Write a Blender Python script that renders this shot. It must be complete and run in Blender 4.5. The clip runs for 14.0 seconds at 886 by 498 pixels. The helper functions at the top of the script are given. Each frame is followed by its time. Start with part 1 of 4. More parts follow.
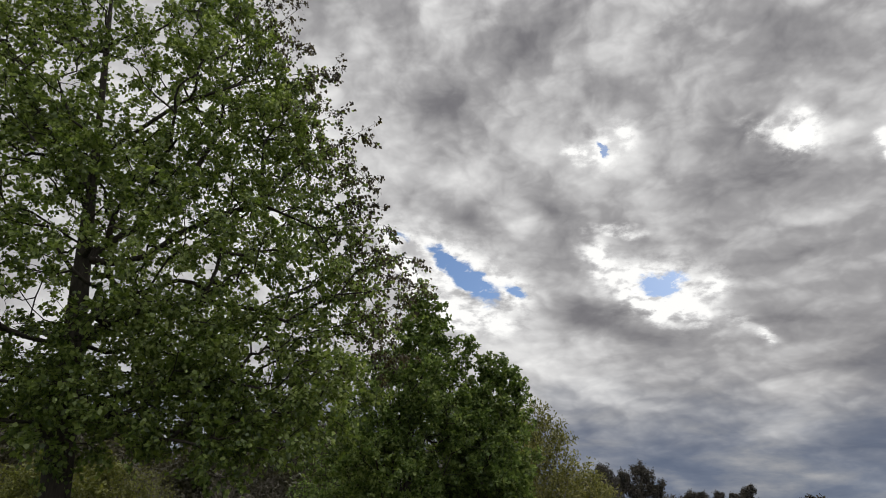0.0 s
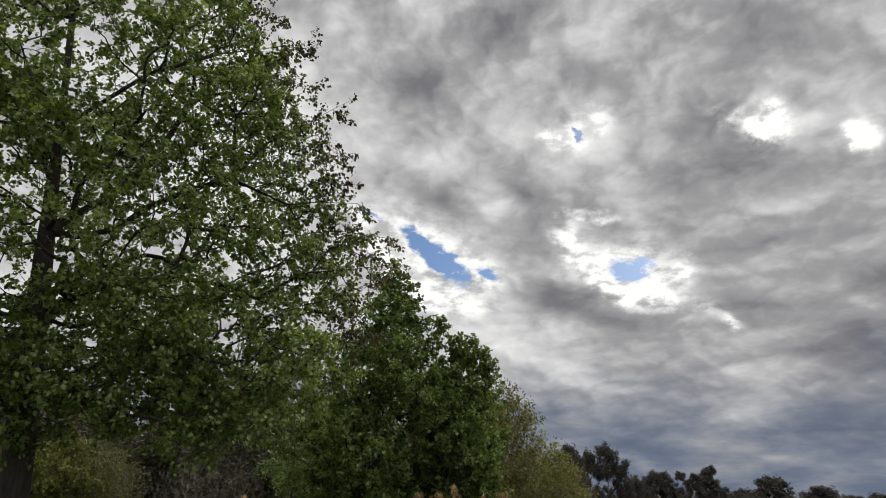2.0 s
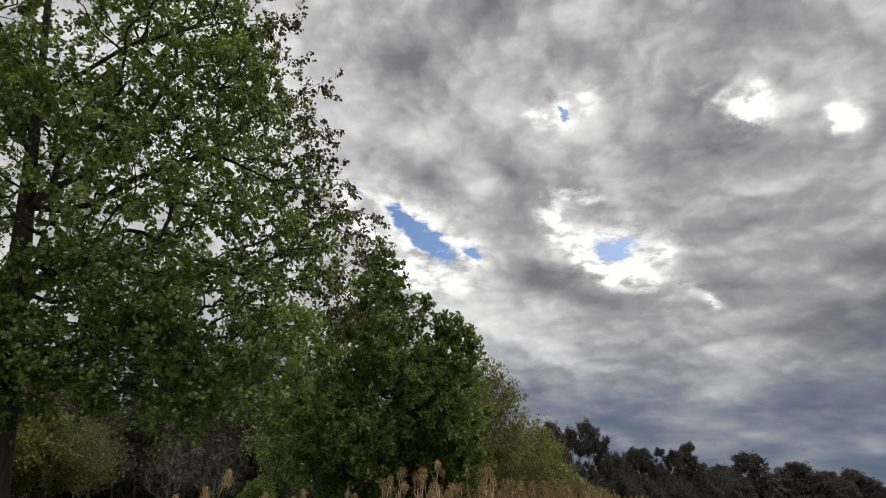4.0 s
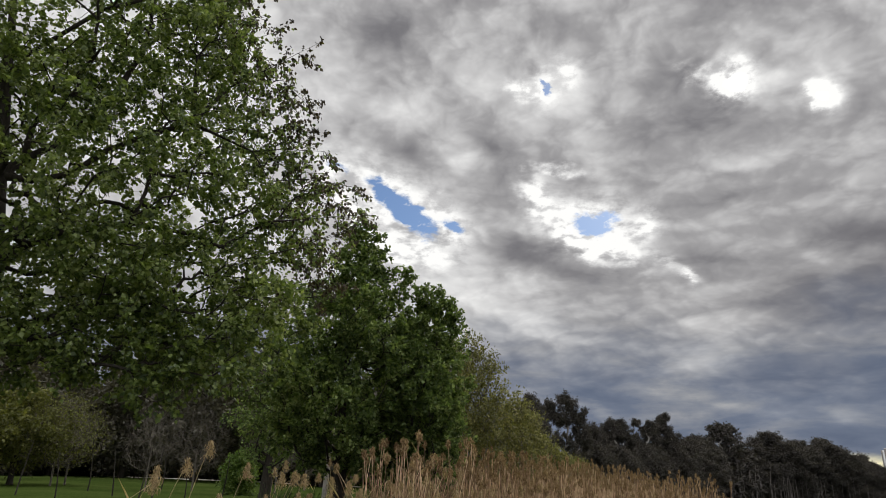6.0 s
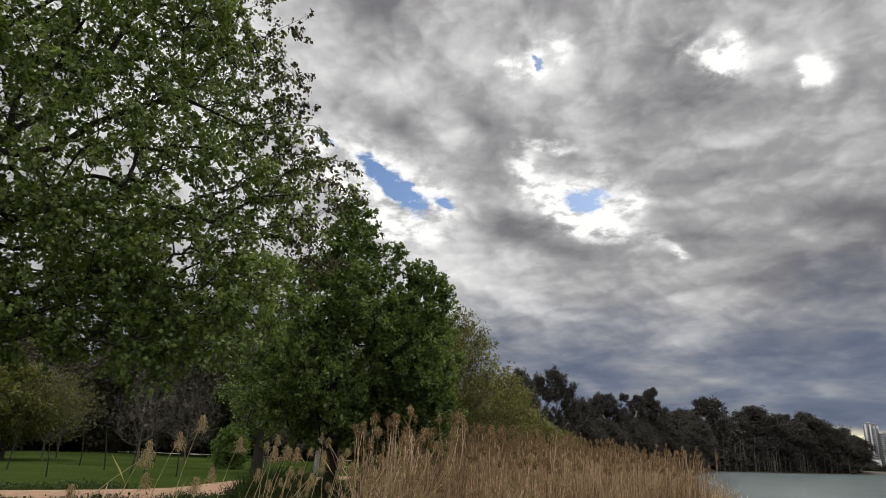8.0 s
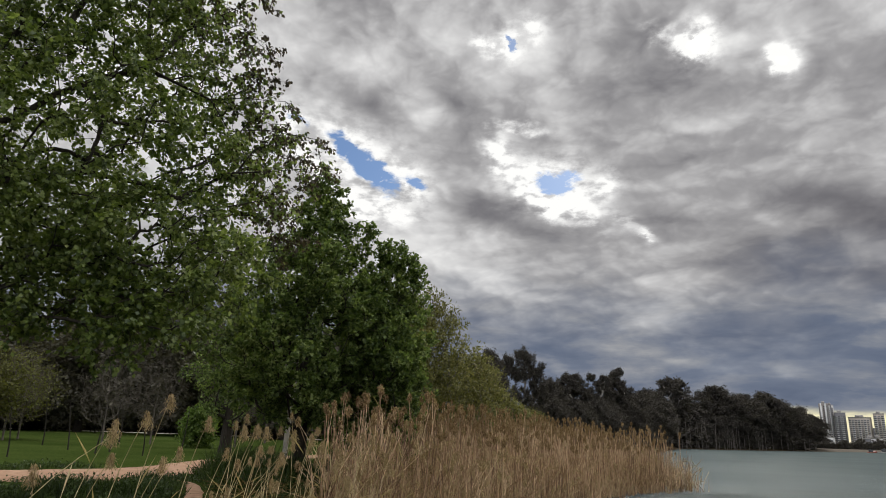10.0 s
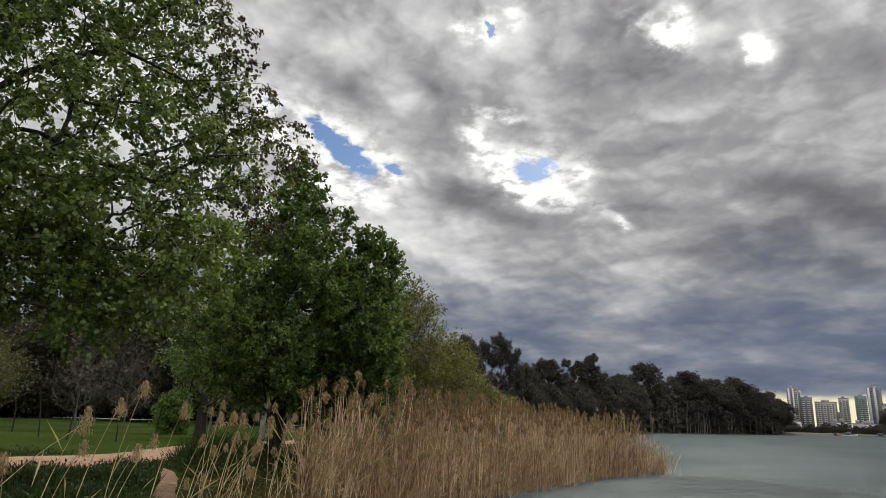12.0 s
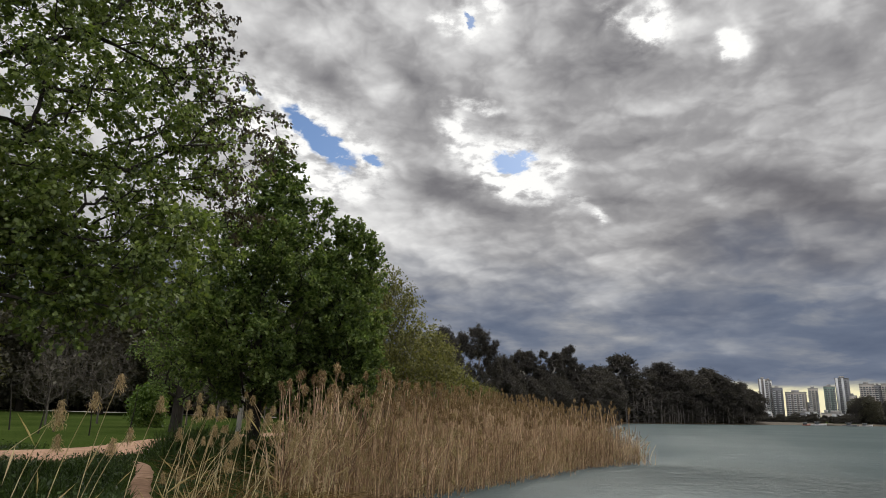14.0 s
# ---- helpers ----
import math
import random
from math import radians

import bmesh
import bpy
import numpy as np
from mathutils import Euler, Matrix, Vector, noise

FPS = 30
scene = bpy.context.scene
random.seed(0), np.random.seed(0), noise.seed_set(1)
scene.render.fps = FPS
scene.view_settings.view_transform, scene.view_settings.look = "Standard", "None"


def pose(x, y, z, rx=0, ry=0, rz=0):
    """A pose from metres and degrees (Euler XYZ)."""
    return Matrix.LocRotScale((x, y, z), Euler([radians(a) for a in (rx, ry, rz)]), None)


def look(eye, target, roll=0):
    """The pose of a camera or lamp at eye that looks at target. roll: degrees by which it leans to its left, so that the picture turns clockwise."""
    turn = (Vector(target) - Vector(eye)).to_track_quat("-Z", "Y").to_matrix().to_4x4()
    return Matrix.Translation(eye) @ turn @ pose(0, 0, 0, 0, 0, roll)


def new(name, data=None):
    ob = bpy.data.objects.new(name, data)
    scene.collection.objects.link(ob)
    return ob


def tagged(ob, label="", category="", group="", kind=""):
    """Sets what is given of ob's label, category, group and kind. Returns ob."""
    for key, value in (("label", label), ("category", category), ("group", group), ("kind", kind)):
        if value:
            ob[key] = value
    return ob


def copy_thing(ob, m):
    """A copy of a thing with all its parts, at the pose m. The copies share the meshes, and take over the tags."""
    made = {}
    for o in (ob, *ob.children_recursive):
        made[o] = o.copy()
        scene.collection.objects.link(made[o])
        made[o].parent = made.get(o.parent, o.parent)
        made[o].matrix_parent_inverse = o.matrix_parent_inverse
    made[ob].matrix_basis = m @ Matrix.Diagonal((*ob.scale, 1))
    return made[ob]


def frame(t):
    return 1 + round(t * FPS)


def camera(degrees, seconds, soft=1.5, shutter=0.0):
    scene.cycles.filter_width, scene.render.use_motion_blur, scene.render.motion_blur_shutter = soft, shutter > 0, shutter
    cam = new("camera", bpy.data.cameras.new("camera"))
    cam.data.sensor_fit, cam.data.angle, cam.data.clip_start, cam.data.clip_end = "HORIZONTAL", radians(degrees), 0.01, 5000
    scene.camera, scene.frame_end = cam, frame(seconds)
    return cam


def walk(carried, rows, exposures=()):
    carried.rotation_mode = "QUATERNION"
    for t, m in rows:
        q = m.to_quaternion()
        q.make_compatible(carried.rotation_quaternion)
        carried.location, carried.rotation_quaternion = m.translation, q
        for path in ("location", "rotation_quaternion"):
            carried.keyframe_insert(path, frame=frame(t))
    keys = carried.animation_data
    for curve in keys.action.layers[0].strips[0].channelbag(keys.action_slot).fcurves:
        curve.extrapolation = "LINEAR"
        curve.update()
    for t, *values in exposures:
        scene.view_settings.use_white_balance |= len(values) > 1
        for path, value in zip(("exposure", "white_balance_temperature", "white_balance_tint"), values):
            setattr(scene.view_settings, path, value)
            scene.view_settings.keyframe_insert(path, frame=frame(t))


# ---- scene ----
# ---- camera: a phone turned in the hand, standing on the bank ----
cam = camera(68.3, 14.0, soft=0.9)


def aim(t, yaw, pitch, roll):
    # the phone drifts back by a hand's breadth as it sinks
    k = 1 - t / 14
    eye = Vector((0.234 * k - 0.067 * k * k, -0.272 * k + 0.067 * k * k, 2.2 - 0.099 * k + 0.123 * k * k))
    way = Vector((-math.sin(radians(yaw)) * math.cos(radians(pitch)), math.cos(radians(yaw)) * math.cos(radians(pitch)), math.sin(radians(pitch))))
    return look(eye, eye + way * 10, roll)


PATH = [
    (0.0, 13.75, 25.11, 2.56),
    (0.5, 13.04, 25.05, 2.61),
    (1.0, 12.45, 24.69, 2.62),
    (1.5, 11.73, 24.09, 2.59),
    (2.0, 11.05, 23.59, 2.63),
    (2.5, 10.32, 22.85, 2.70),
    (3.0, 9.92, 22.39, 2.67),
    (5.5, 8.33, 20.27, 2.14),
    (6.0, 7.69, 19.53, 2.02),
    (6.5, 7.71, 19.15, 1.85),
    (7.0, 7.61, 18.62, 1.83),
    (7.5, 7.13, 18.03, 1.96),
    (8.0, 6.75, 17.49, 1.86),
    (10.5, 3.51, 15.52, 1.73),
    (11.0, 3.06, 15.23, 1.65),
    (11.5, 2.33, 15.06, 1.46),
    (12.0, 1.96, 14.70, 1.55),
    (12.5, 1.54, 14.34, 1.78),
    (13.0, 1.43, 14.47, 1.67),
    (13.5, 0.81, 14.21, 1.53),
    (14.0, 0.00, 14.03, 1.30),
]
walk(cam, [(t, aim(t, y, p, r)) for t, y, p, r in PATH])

# ---- sky and sun ----
# cloud features: bearing to the right and height in degrees, half length and half width, tilt, strength
BRIGHT = [
    (-16.4, 22.4, 2.99, 0.80, -49, 0.70),
    (-13.1, 19.7, 2.99, 0.90, -33, 0.80),
    (-9.4, 19.0, 2.99, 0.80, -11, 0.60),
    (1.4, 23.8, 2.24, 1.39, -59, 0.75),
    (3.8, 21.4, 0.80, 1.79, -10, 0.60),
    (5.6, 19.5, 1.99, 0.70, -36, 0.80),
    (8.7, 19.3, 2.09, 1.00, -32, 0.85),
    (10.8, 21.0, 1.00, 1.29, -72, 0.65),
    (12.4, 18.2, 1.74, 0.60, -35, 0.35),
    (14.3, 16.8, 0.80, 0.35, -49, 0.50),
    (3.5, 26.3, 2.74, 0.50, -8, 0.50),
    (0.2, 33.0, 1.79, 0.60, -9, 0.75),
    (4.5, 34.4, 1.39, 1.19, -30, 0.60),
    (19.6, 31.6, 1.64, 1.34, 11, 1.60),
    (16.4, 32.9, 1.69, 0.75, -13, 0.55),
    (26.2, 29.2, 1.24, 0.90, -13, 1.50),
]
DARK = [
    (-6.5, 42.1, 6.47, 1.74, 7, -0.12),
    (-15.6, 37.8, 4.98, 1.99, -21, -0.13),
    (3.1, 38.3, 2.99, 1.24, -8, -0.12),
    (25.0, 37.9, 4.48, 2.24, -24, -0.12),
    (13.9, 33.5, 2.24, 1.39, -14, -0.13),
    (10.3, 28.1, 4.73, 2.49, -9, -0.15),
    (20.2, 28.1, 5.47, 1.59, -15, -0.13),
    (-11.3, 27.0, 3.73, 1.49, -14, -0.16),
    (-2.4, 29.1, 2.99, 1.24, -33, -0.10),
    (1.7, 19.5, 4.48, 1.49, -18, -0.15),
    (1.3, 17.9, 3.98, 1.59, -29, -0.09),
    (16.7, 17.9, 4.98, 1.49, -19, -0.12),
    (28.9, 17.2, 8.96, 1.49, -24, -0.16),
    (20.2, 13.5, 5.47, 1.49, -4, -0.13),
    (31.2, 11.7, 2.49, 1.49, -6, -0.16),
    (23.4, 23.5, 4.48, 1.49, -14, -0.08),
    (32.1, 14.4, 12.94, 7.96, -7, -0.12),
]
LIGHT = [
    (-23.9, 42.1, 4.48, 1.49, -31, 0.14),
    (15.4, 40.3, 2.49, 0.80, -17, 0.10),
    (-12.3, 31.6, 3.98, 1.49, 2, 0.12),
    (-6.0, 27.2, 1.49, 1.00, -1, 0.17),
    (22.7, 31.2, 3.23, 0.75, -18, 0.15),
    (19.5, 25.2, 2.24, 0.55, -13, 0.13),
    (5.1, 31.8, 5.47, 3.48, -2, 0.10),
    (23.9, 16.4, 2.99, 0.90, -67, 0.13),
    (30.2, 14.4, 3.98, 1.24, -29, 0.10),
    (31.6, 9.5, 3.48, 1.00, -4, 0.10),
    (16.6, 10.9, 2.99, 1.00, -2, 0.09),
    (-6.4, 14.8, 4.48, 2.99, 3, 0.18),
    (-0.2, 14.1, 3.48, 2.24, 1, 0.12),
    (15.0, 5.9, 2.99, 0.75, -0, 0.16),
    (19.3, 5.5, 1.49, 0.60, -1, 0.14),
    (6.1, 6.0, 1.39, 0.70, 1, 0.18),
    (-30.0, 24.0, 14.00, 10.00, 0, 0.16),
    (-38.0, 37.0, 14.00, 8.00, 0, 0.12),
]
HOLES = [
    (-13.3, 24.0, 2.29, 0.95, -29, 1.00),
    (-10.2, 21.8, 2.19, 1.19, -30, 1.00),
    (-6.7, 21.5, 1.00, 0.55, -37, 0.85),
    (-18.1, 26.0, 1.49, 0.45, -27, 0.60),
    (6.5, 21.9, 2.19, 0.75, 1, 1.05),
    (5.9, 21.2, 1.09, 0.75, -31, 0.90),
    (2.1, 33.4, 0.85, 0.35, -63, 0.90),
]


class Nodes:
    """Short hand for node trees."""

    def __init__(self, tree):
        self.tree = tree
        tree.nodes.clear()

    def add(self, kind, **kw):
        n = self.tree.nodes.new(kind)
        for k, v in kw.items():
            if k == "operation":
                n.operation = v
            elif k == "blend":
                n.blend_type = v
            elif k == "data":
                n.data_type = v
        return n

    def put(self, sock, v):
        if isinstance(v, bpy.types.NodeSocket):
            self.tree.links.new(v, sock)
        elif v is not None:
            sock.default_value = v

    def math(self, op, a, b=None, c=None):
        n = self.add("ShaderNodeMath", operation=op)
        for i, v in enumerate((a, b, c)):
            self.put(n.inputs[i], v)
        return n.outputs[0]

    def vec(self, op, a, b=None):
        n = self.add("ShaderNodeVectorMath", operation=op)
        self.put(n.inputs[0], a)
        self.put(n.inputs[1], b)
        return n.outputs["Value" if op in ("DOT_PRODUCT", "LENGTH") else "Vector"]

    def xyz(self, x, y, z):
        n = self.add("ShaderNodeCombineXYZ")
        for i, v in enumerate((x, y, z)):
            self.put(n.inputs[i], v)
        return n.outputs[0]

    def noise(self, vec, scale, detail=6.0, rough=0.55, dist=0.0, color=False):
        n = self.add("ShaderNodeTexNoise")
        self.put(n.inputs["Vector"], vec)
        self.put(n.inputs["Scale"], scale)
        self.put(n.inputs["Detail"], detail)
        self.put(n.inputs["Roughness"], rough)
        self.put(n.inputs["Distortion"], dist)
        return n.outputs["Color" if color else "Fac"]

    def ramp(self, fac, *stops):
        n = self.add("ShaderNodeValToRGB")
        e = n.color_ramp.elements
        while len(e) < len(stops):
            e.new(1.0)
        for k, (p, c) in zip(e, stops):
            k.position = p
            k.color = (*c, 1) if not isinstance(c, float) else (c, c, c, 1)
        self.put(n.inputs[0], fac)
        return n.outputs[0]

    def mix(self, fac, a, b, blend="MIX"):
        n = self.add("ShaderNodeMix", data="RGBA", blend=blend)
        self.put(n.inputs[0], fac)
        self.put(n.inputs[6], (*a, 1) if isinstance(a, tuple) else a)
        self.put(n.inputs[7], (*b, 1) if isinstance(b, tuple) else b)
        return n.outputs[2]

    def span(self, v, a, b, c=0.0, d=1.0):
        n = self.add("ShaderNodeMapRange")
        n.interpolation_type = "SMOOTHSTEP"
        for i, x in enumerate((v, a, b, c, d)):
            self.put(n.inputs[i], x)
        return n.outputs[0]

    def bump(self, h, strength, distance):
        n = self.add("ShaderNodeBump")
        self.put(n.inputs["Strength"], strength)
        self.put(n.inputs["Distance"], distance)
        self.put(n.inputs["Height"], h)
        return n.outputs[0]


SUN_BEARING, SUN_HEIGHT = 20.0, 33.0


def build_sky():
    world = bpy.data.worlds.new("cloudy_sky")
    world.use_nodes = True
    scene.world = world
    n = Nodes(world.node_tree)
    way = n.add("ShaderNodeTexCoord").outputs["Generated"]
    sep = n.add("ShaderNodeSeparateXYZ")
    n.put(sep.inputs[0], way)
    x, y, z = sep.outputs
    bearing = n.math("MULTIPLY", n.math("ARCTAN2", x, y), 180 / math.pi)
    height = n.math("MULTIPLY", n.math("ARCSINE", z), 180 / math.pi)
    flat = n.xyz(bearing, height, 0.0)
    # the cloud deck: the lower it is seen, the flatter its lumps
    rise = n.math("LOGARITHM", n.math("MULTIPLY_ADD", n.math("MAXIMUM", height, 0.0), 1 / 12, 1.0), math.e)
    plane = n.xyz(n.math("MULTIPLY", bearing, 0.062), n.math("MULTIPLY_ADD", height, 0.06, n.math("MULTIPLY", rise, 1.8)), 0.0)

    def ragged(at, scale, detail, rough, amount):
        off = n.vec("SUBTRACT", n.noise(plane, scale, detail, rough, color=True), (0.5, 0.5, 0.5))
        return n.vec("ADD", at, n.vec("MULTIPLY", off, amount))

    uv = ragged(flat, 2.6, 5, 0.5, (5.0, 3.6, 0.0))
    uv_hole = ragged(flat, 7.0, 8, 0.6, (2.4, 2.0, 0.0))

    def field(rows, at):
        total = 0.0
        for u, v, su, sv, turn, a in rows:
            c, s = math.cos(radians(turn)), math.sin(radians(turn))
            d = n.vec("SUBTRACT", at, (u, v, 0))
            p = n.vec("DOT_PRODUCT", d, (c / su, s / su, 0))
            q = n.vec("DOT_PRODUCT", d, (-s / sv, c / sv, 0))
            g = n.math("POWER", 0.3679, n.math("MULTIPLY_ADD", p, p, n.math("MULTIPLY", q, q)))
            total = n.math("MULTIPLY_ADD", g, a, total)
        return total

    rim = field([(u, v, su * 1.5 + 0.5, sv * 1.5 + 0.7, turn, a * 0.5) for u, v, su, sv, turn, a in HOLES], uv_hole)
    glow = n.math("ADD", field(BRIGHT, uv_hole), rim)
    form = n.math("ADD", field(DARK, uv), field(LIGHT, uv))
    bent = ragged(plane, 3.0, 2, 0.5, (0.2, 0.2, 0.0))

    def billow(at):
        v = n.add("ShaderNodeTexVoronoi")
        v.voronoi_dimensions, v.feature, v.normalize = "2D", "SMOOTH_F1", True
        n.put(v.inputs["Vector"], at)
        n.put(v.inputs["Scale"], 2.6)
        n.put(v.inputs["Detail"], 3.0)
        n.put(v.inputs["Roughness"], 0.5)
        n.put(v.inputs["Lacunarity"], 2.2)
        n.put(v.inputs["Smoothness"], 0.5)
        return n.math("MULTIPLY_ADD", v.outputs["Distance"], -0.75, n.math("MULTIPLY", n.noise(at, 1.5, 5, 0.45), 1.5))

    puffs = billow(bent)
    # the side of each billow towards the sun is lighter
    sun_at = (SUN_BEARING * 0.062, 1.8 * math.log(1 + SUN_HEIGHT / 12) + 0.06 * SUN_HEIGHT, 0.0)
    toward = n.vec("NORMALIZE", n.vec("SUBTRACT", sun_at, plane))
    relief = n.math("SUBTRACT", puffs, billow(n.vec("ADD", bent, n.vec("MULTIPLY", toward, (0.07, 0.07, 0.0)))))
    fine = n.noise(plane, 11.0, 6, 0.55)
    large = n.noise(plane, 0.9, 3, 0.5)
    b = n.math("MULTIPLY_ADD", n.math("SUBTRACT", puffs, 0.50), 0.44, 0.43)
    b = n.math("MULTIPLY_ADD", n.math("SUBTRACT", large, 0.5), 0.20, b)
    b = n.math("MULTIPLY_ADD", relief, 0.42, b)
    b = n.math("MULTIPLY_ADD", n.math("SUBTRACT", fine, 0.5), 0.07, b)
    b = n.math("MULTIPLY_ADD", form, 1.25, b)
    # the holes' bright rims are broken by the puffs
    broken = n.span(n.noise(plane, 7.0, 7, 0.58), 0.36, 0.64, 0.18, 1.12)
    b = n.math("MULTIPLY_ADD", glow, broken, b)
    cloud = n.ramp(b, (0.0, (0.15, 0.144, 0.156)), (0.18, (0.215, 0.207, 0.217)), (0.38, (0.36, 0.348, 0.352)), (0.62, (0.66, 0.645, 0.64)), (0.90, (1.02, 1.0, 0.975)))
    # where the sun is just behind the cloud it is far brighter than white
    blaze = n.math("MULTIPLY", n.math("POWER", n.math("MAXIMUM", n.math("SUBTRACT", glow, 1.1), 0.0), 2.0), 6.0)
    cloud = n.mix(1.0, cloud, n.xyz(blaze, n.math("MULTIPLY", blaze, 0.97), n.math("MULTIPLY", blaze, 0.92)), "ADD")
    # low in the distance the deck is blue grey, with a pale yellow strip at the horizon
    low = n.span(n.math("MULTIPLY_ADD", n.math("SUBTRACT", puffs, 0.50), 7.0, height), 6.0, 16.0, 1.0, 0.0)
    streak = n.noise(n.vec("MULTIPLY", flat, (0.075, 0.27, 0.0)), 1.6, 6, 0.55, 0.25)
    lowcol = n.ramp(n.math("MULTIPLY_ADD", form, 0.8, streak), (0.28, (0.075, 0.105, 0.175)), (0.48, (0.118, 0.150, 0.222)), (0.60, (0.215, 0.234, 0.280)), (0.76, (0.42, 0.41, 0.41)))
    cloud = n.mix(n.math("MULTIPLY", low, 0.88), cloud, lowcol)
    strip = n.math("MULTIPLY", n.span(n.math("ADD", height, n.math("MULTIPLY", streak, 2.4)), 3.3, 4.1, 1.0, 0.0), n.span(bearing, 17, 25))
    cloud = n.mix(strip, cloud, (0.95, 0.86, 0.56))
    # an overcast sky is some several times lighter overhead than low down
    cloud = n.mix(1.0, cloud, n.ramp(n.math("DIVIDE", height, 90.0), (0.50, 0.222), (0.95, 1.0)), "MULTIPLY")
    cloud = n.mix(1.0, cloud, (4.43, 4.5, 4.53), "MULTIPLY")
    # the unseen deck behind the viewer is brightened, to light what faces the camera
    cloud = n.mix(1.0, cloud, n.ramp(n.math("MULTIPLY_ADD", y, -0.5, 0.5), (0.40, 0.40), (0.85, 1.2)), "MULTIPLY")
    cloud = n.mix(1.0, cloud, (2.5, 2.5, 2.5), "MULTIPLY")
    sky = n.add("ShaderNodeTexSky")
    sky.sky_type = "NISHITA"
    sky.sun_disc = False
    sky.sun_elevation, sky.sun_rotation = radians(SUN_HEIGHT), radians(SUN_BEARING)
    sky.air_density, sky.dust_density, sky.ozone_density = 1.0, 0.6, 3.0
    blue = n.mix(1.0, sky.outputs[0], (0.064, 0.074, 0.086), "MULTIPLY")
    wisps = n.noise(plane, 9.0, 9, 0.65, 0.3)
    hole = n.span(n.math("MULTIPLY", n.math("MULTIPLY_ADD", n.math("SUBTRACT", wisps, 0.5), 3.0, 1.0), field(HOLES, uv_hole)), 0.25, 0.75)
    col = n.mix(hole, cloud, blue)
    bg = n.add("ShaderNodeBackground")
    n.put(bg.inputs[0], col)
    bg.inputs[1].default_value = 1.0
    out = n.add("ShaderNodeOutputWorld")
    n.put(out.inputs[0], bg.outputs[0])


build_sky()
sun = new("sun", bpy.data.lights.new("sun", "SUN"))
sun.data.energy, sun.data.angle, sun.data.color = 1.5, radians(20), (1.0, 0.95, 0.88)
sw = Vector((math.sin(radians(SUN_BEARING)) * math.cos(radians(SUN_HEIGHT)), math.cos(radians(SUN_BEARING)) * math.cos(radians(SUN_HEIGHT)), math.sin(radians(SUN_HEIGHT))))
sun.matrix_world = look(sw * 50, (0, 0, 0))


# ---- materials ----
def material(name):
    m = bpy.data.materials.new(name)
    m.use_nodes = True
    return m, Nodes(m.node_tree)


def finish(n, shader):
    out = n.add("ShaderNodeOutputMaterial")
    n.put(out.inputs[0], shader)


def principled(n, color, rough=0.7, normal=None, spec=0.5, metal=0.0):
    p = n.add("ShaderNodeBsdfPrincipled")
    n.put(p.inputs["Base Color"], (*color, 1) if isinstance(color, tuple) else color)
    n.put(p.inputs["Roughness"], rough)
    n.put(p.inputs["Specular IOR Level"], spec)
    n.put(p.inputs["Metallic"], metal)
    if normal is not None:
        n.put(p.inputs["Normal"], normal)
    return p.outputs[0]


def leaf_material(name, dark, mid, light, through_part=0.35, rough=0.5, spec=0.35):
    m, n = material(name)
    island = n.add("ShaderNodeNewGeometry").outputs["Random Per Island"]
    place = n.add("ShaderNodeTexCoord").outputs["Object"]
    patch = n.noise(place, 0.55, 3)
    f = n.math("ADD", n.math("MULTIPLY", island, 0.62), n.math("MULTIPLY", n.math("SUBTRACT", patch, 0.3), 0.75))
    col = n.ramp(f, (0.12, dark), (0.5, mid), (0.92, light))
    p = principled(n, col, rough, spec=spec)
    t = n.add("ShaderNodeBsdfTranslucent")
    n.put(t.inputs[0], n.mix(1.0, col, (1.25, 1.3, 0.7), "MULTIPLY"))
    s = n.add("ShaderNodeMixShader")
    n.put(s.inputs[0], through_part)
    n.put(s.inputs[1], p)
    n.put(s.inputs[2], t.outputs[0])
    finish(n, s.outputs[0])
    return m


def bark_material(name, a, b):
    m, n = material(name)
    c = n.add("ShaderNodeTexCoord").outputs["Object"]
    grain = n.noise(n.vec("MULTIPLY", c, (9.0, 9.0, 1.8)), 2.0, 6, 0.6)
    big = n.noise(c, 0.8, 4)
    f = n.math("ADD", n.math("MULTIPLY", grain, 0.7), n.math("MULTIPLY", big, 0.4))
    finish(n, principled(n, n.ramp(f, (0.35, a), (0.75, b)), 0.9, n.bump(grain, 0.8, 0.03), 0.2))
    return m


def plain_material(name, a, b, scale=4.0, rough=0.8, bump=0.2, dist=0.01, spec=0.3, metal=0.0):
    m, n = material(name)
    c = n.add("ShaderNodeTexCoord").outputs["Object"]
    f = n.math("ADD", n.math("MULTIPLY", n.noise(c, scale, 7), 0.6), n.math("MULTIPLY", n.noise(c, scale * 0.13, 3), 0.5))
    finish(n, principled(n, n.ramp(f, (0.35, a), (0.75, b)), rough, n.bump(f, bump, dist), spec, metal))
    return m


LEAF_TALL = leaf_material("leaf_fresh_green", (0.044, 0.070, 0.019), (0.137, 0.186, 0.043), (0.33, 0.385, 0.15), 0.5, 0.42, 0.5)
LEAF_COPPER = leaf_material("leaf_young_copper", (0.020, 0.015, 0.011), (0.060, 0.048, 0.030), (0.13, 0.11, 0.055), 0.3, 0.5, 0.3)
LEAF_DENSE = leaf_material("leaf_deep_green", (0.037, 0.058, 0.018), (0.112, 0.165, 0.045), (0.29, 0.345, 0.13), 0.5)
LEAF_WILLOW = leaf_material("leaf_olive_yellow", (0.064, 0.066, 0.018), (0.148, 0.145, 0.046), (0.26, 0.25, 0.10), 0.42)
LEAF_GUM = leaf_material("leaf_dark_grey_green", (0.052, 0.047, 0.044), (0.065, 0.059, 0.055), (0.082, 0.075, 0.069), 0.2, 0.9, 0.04)
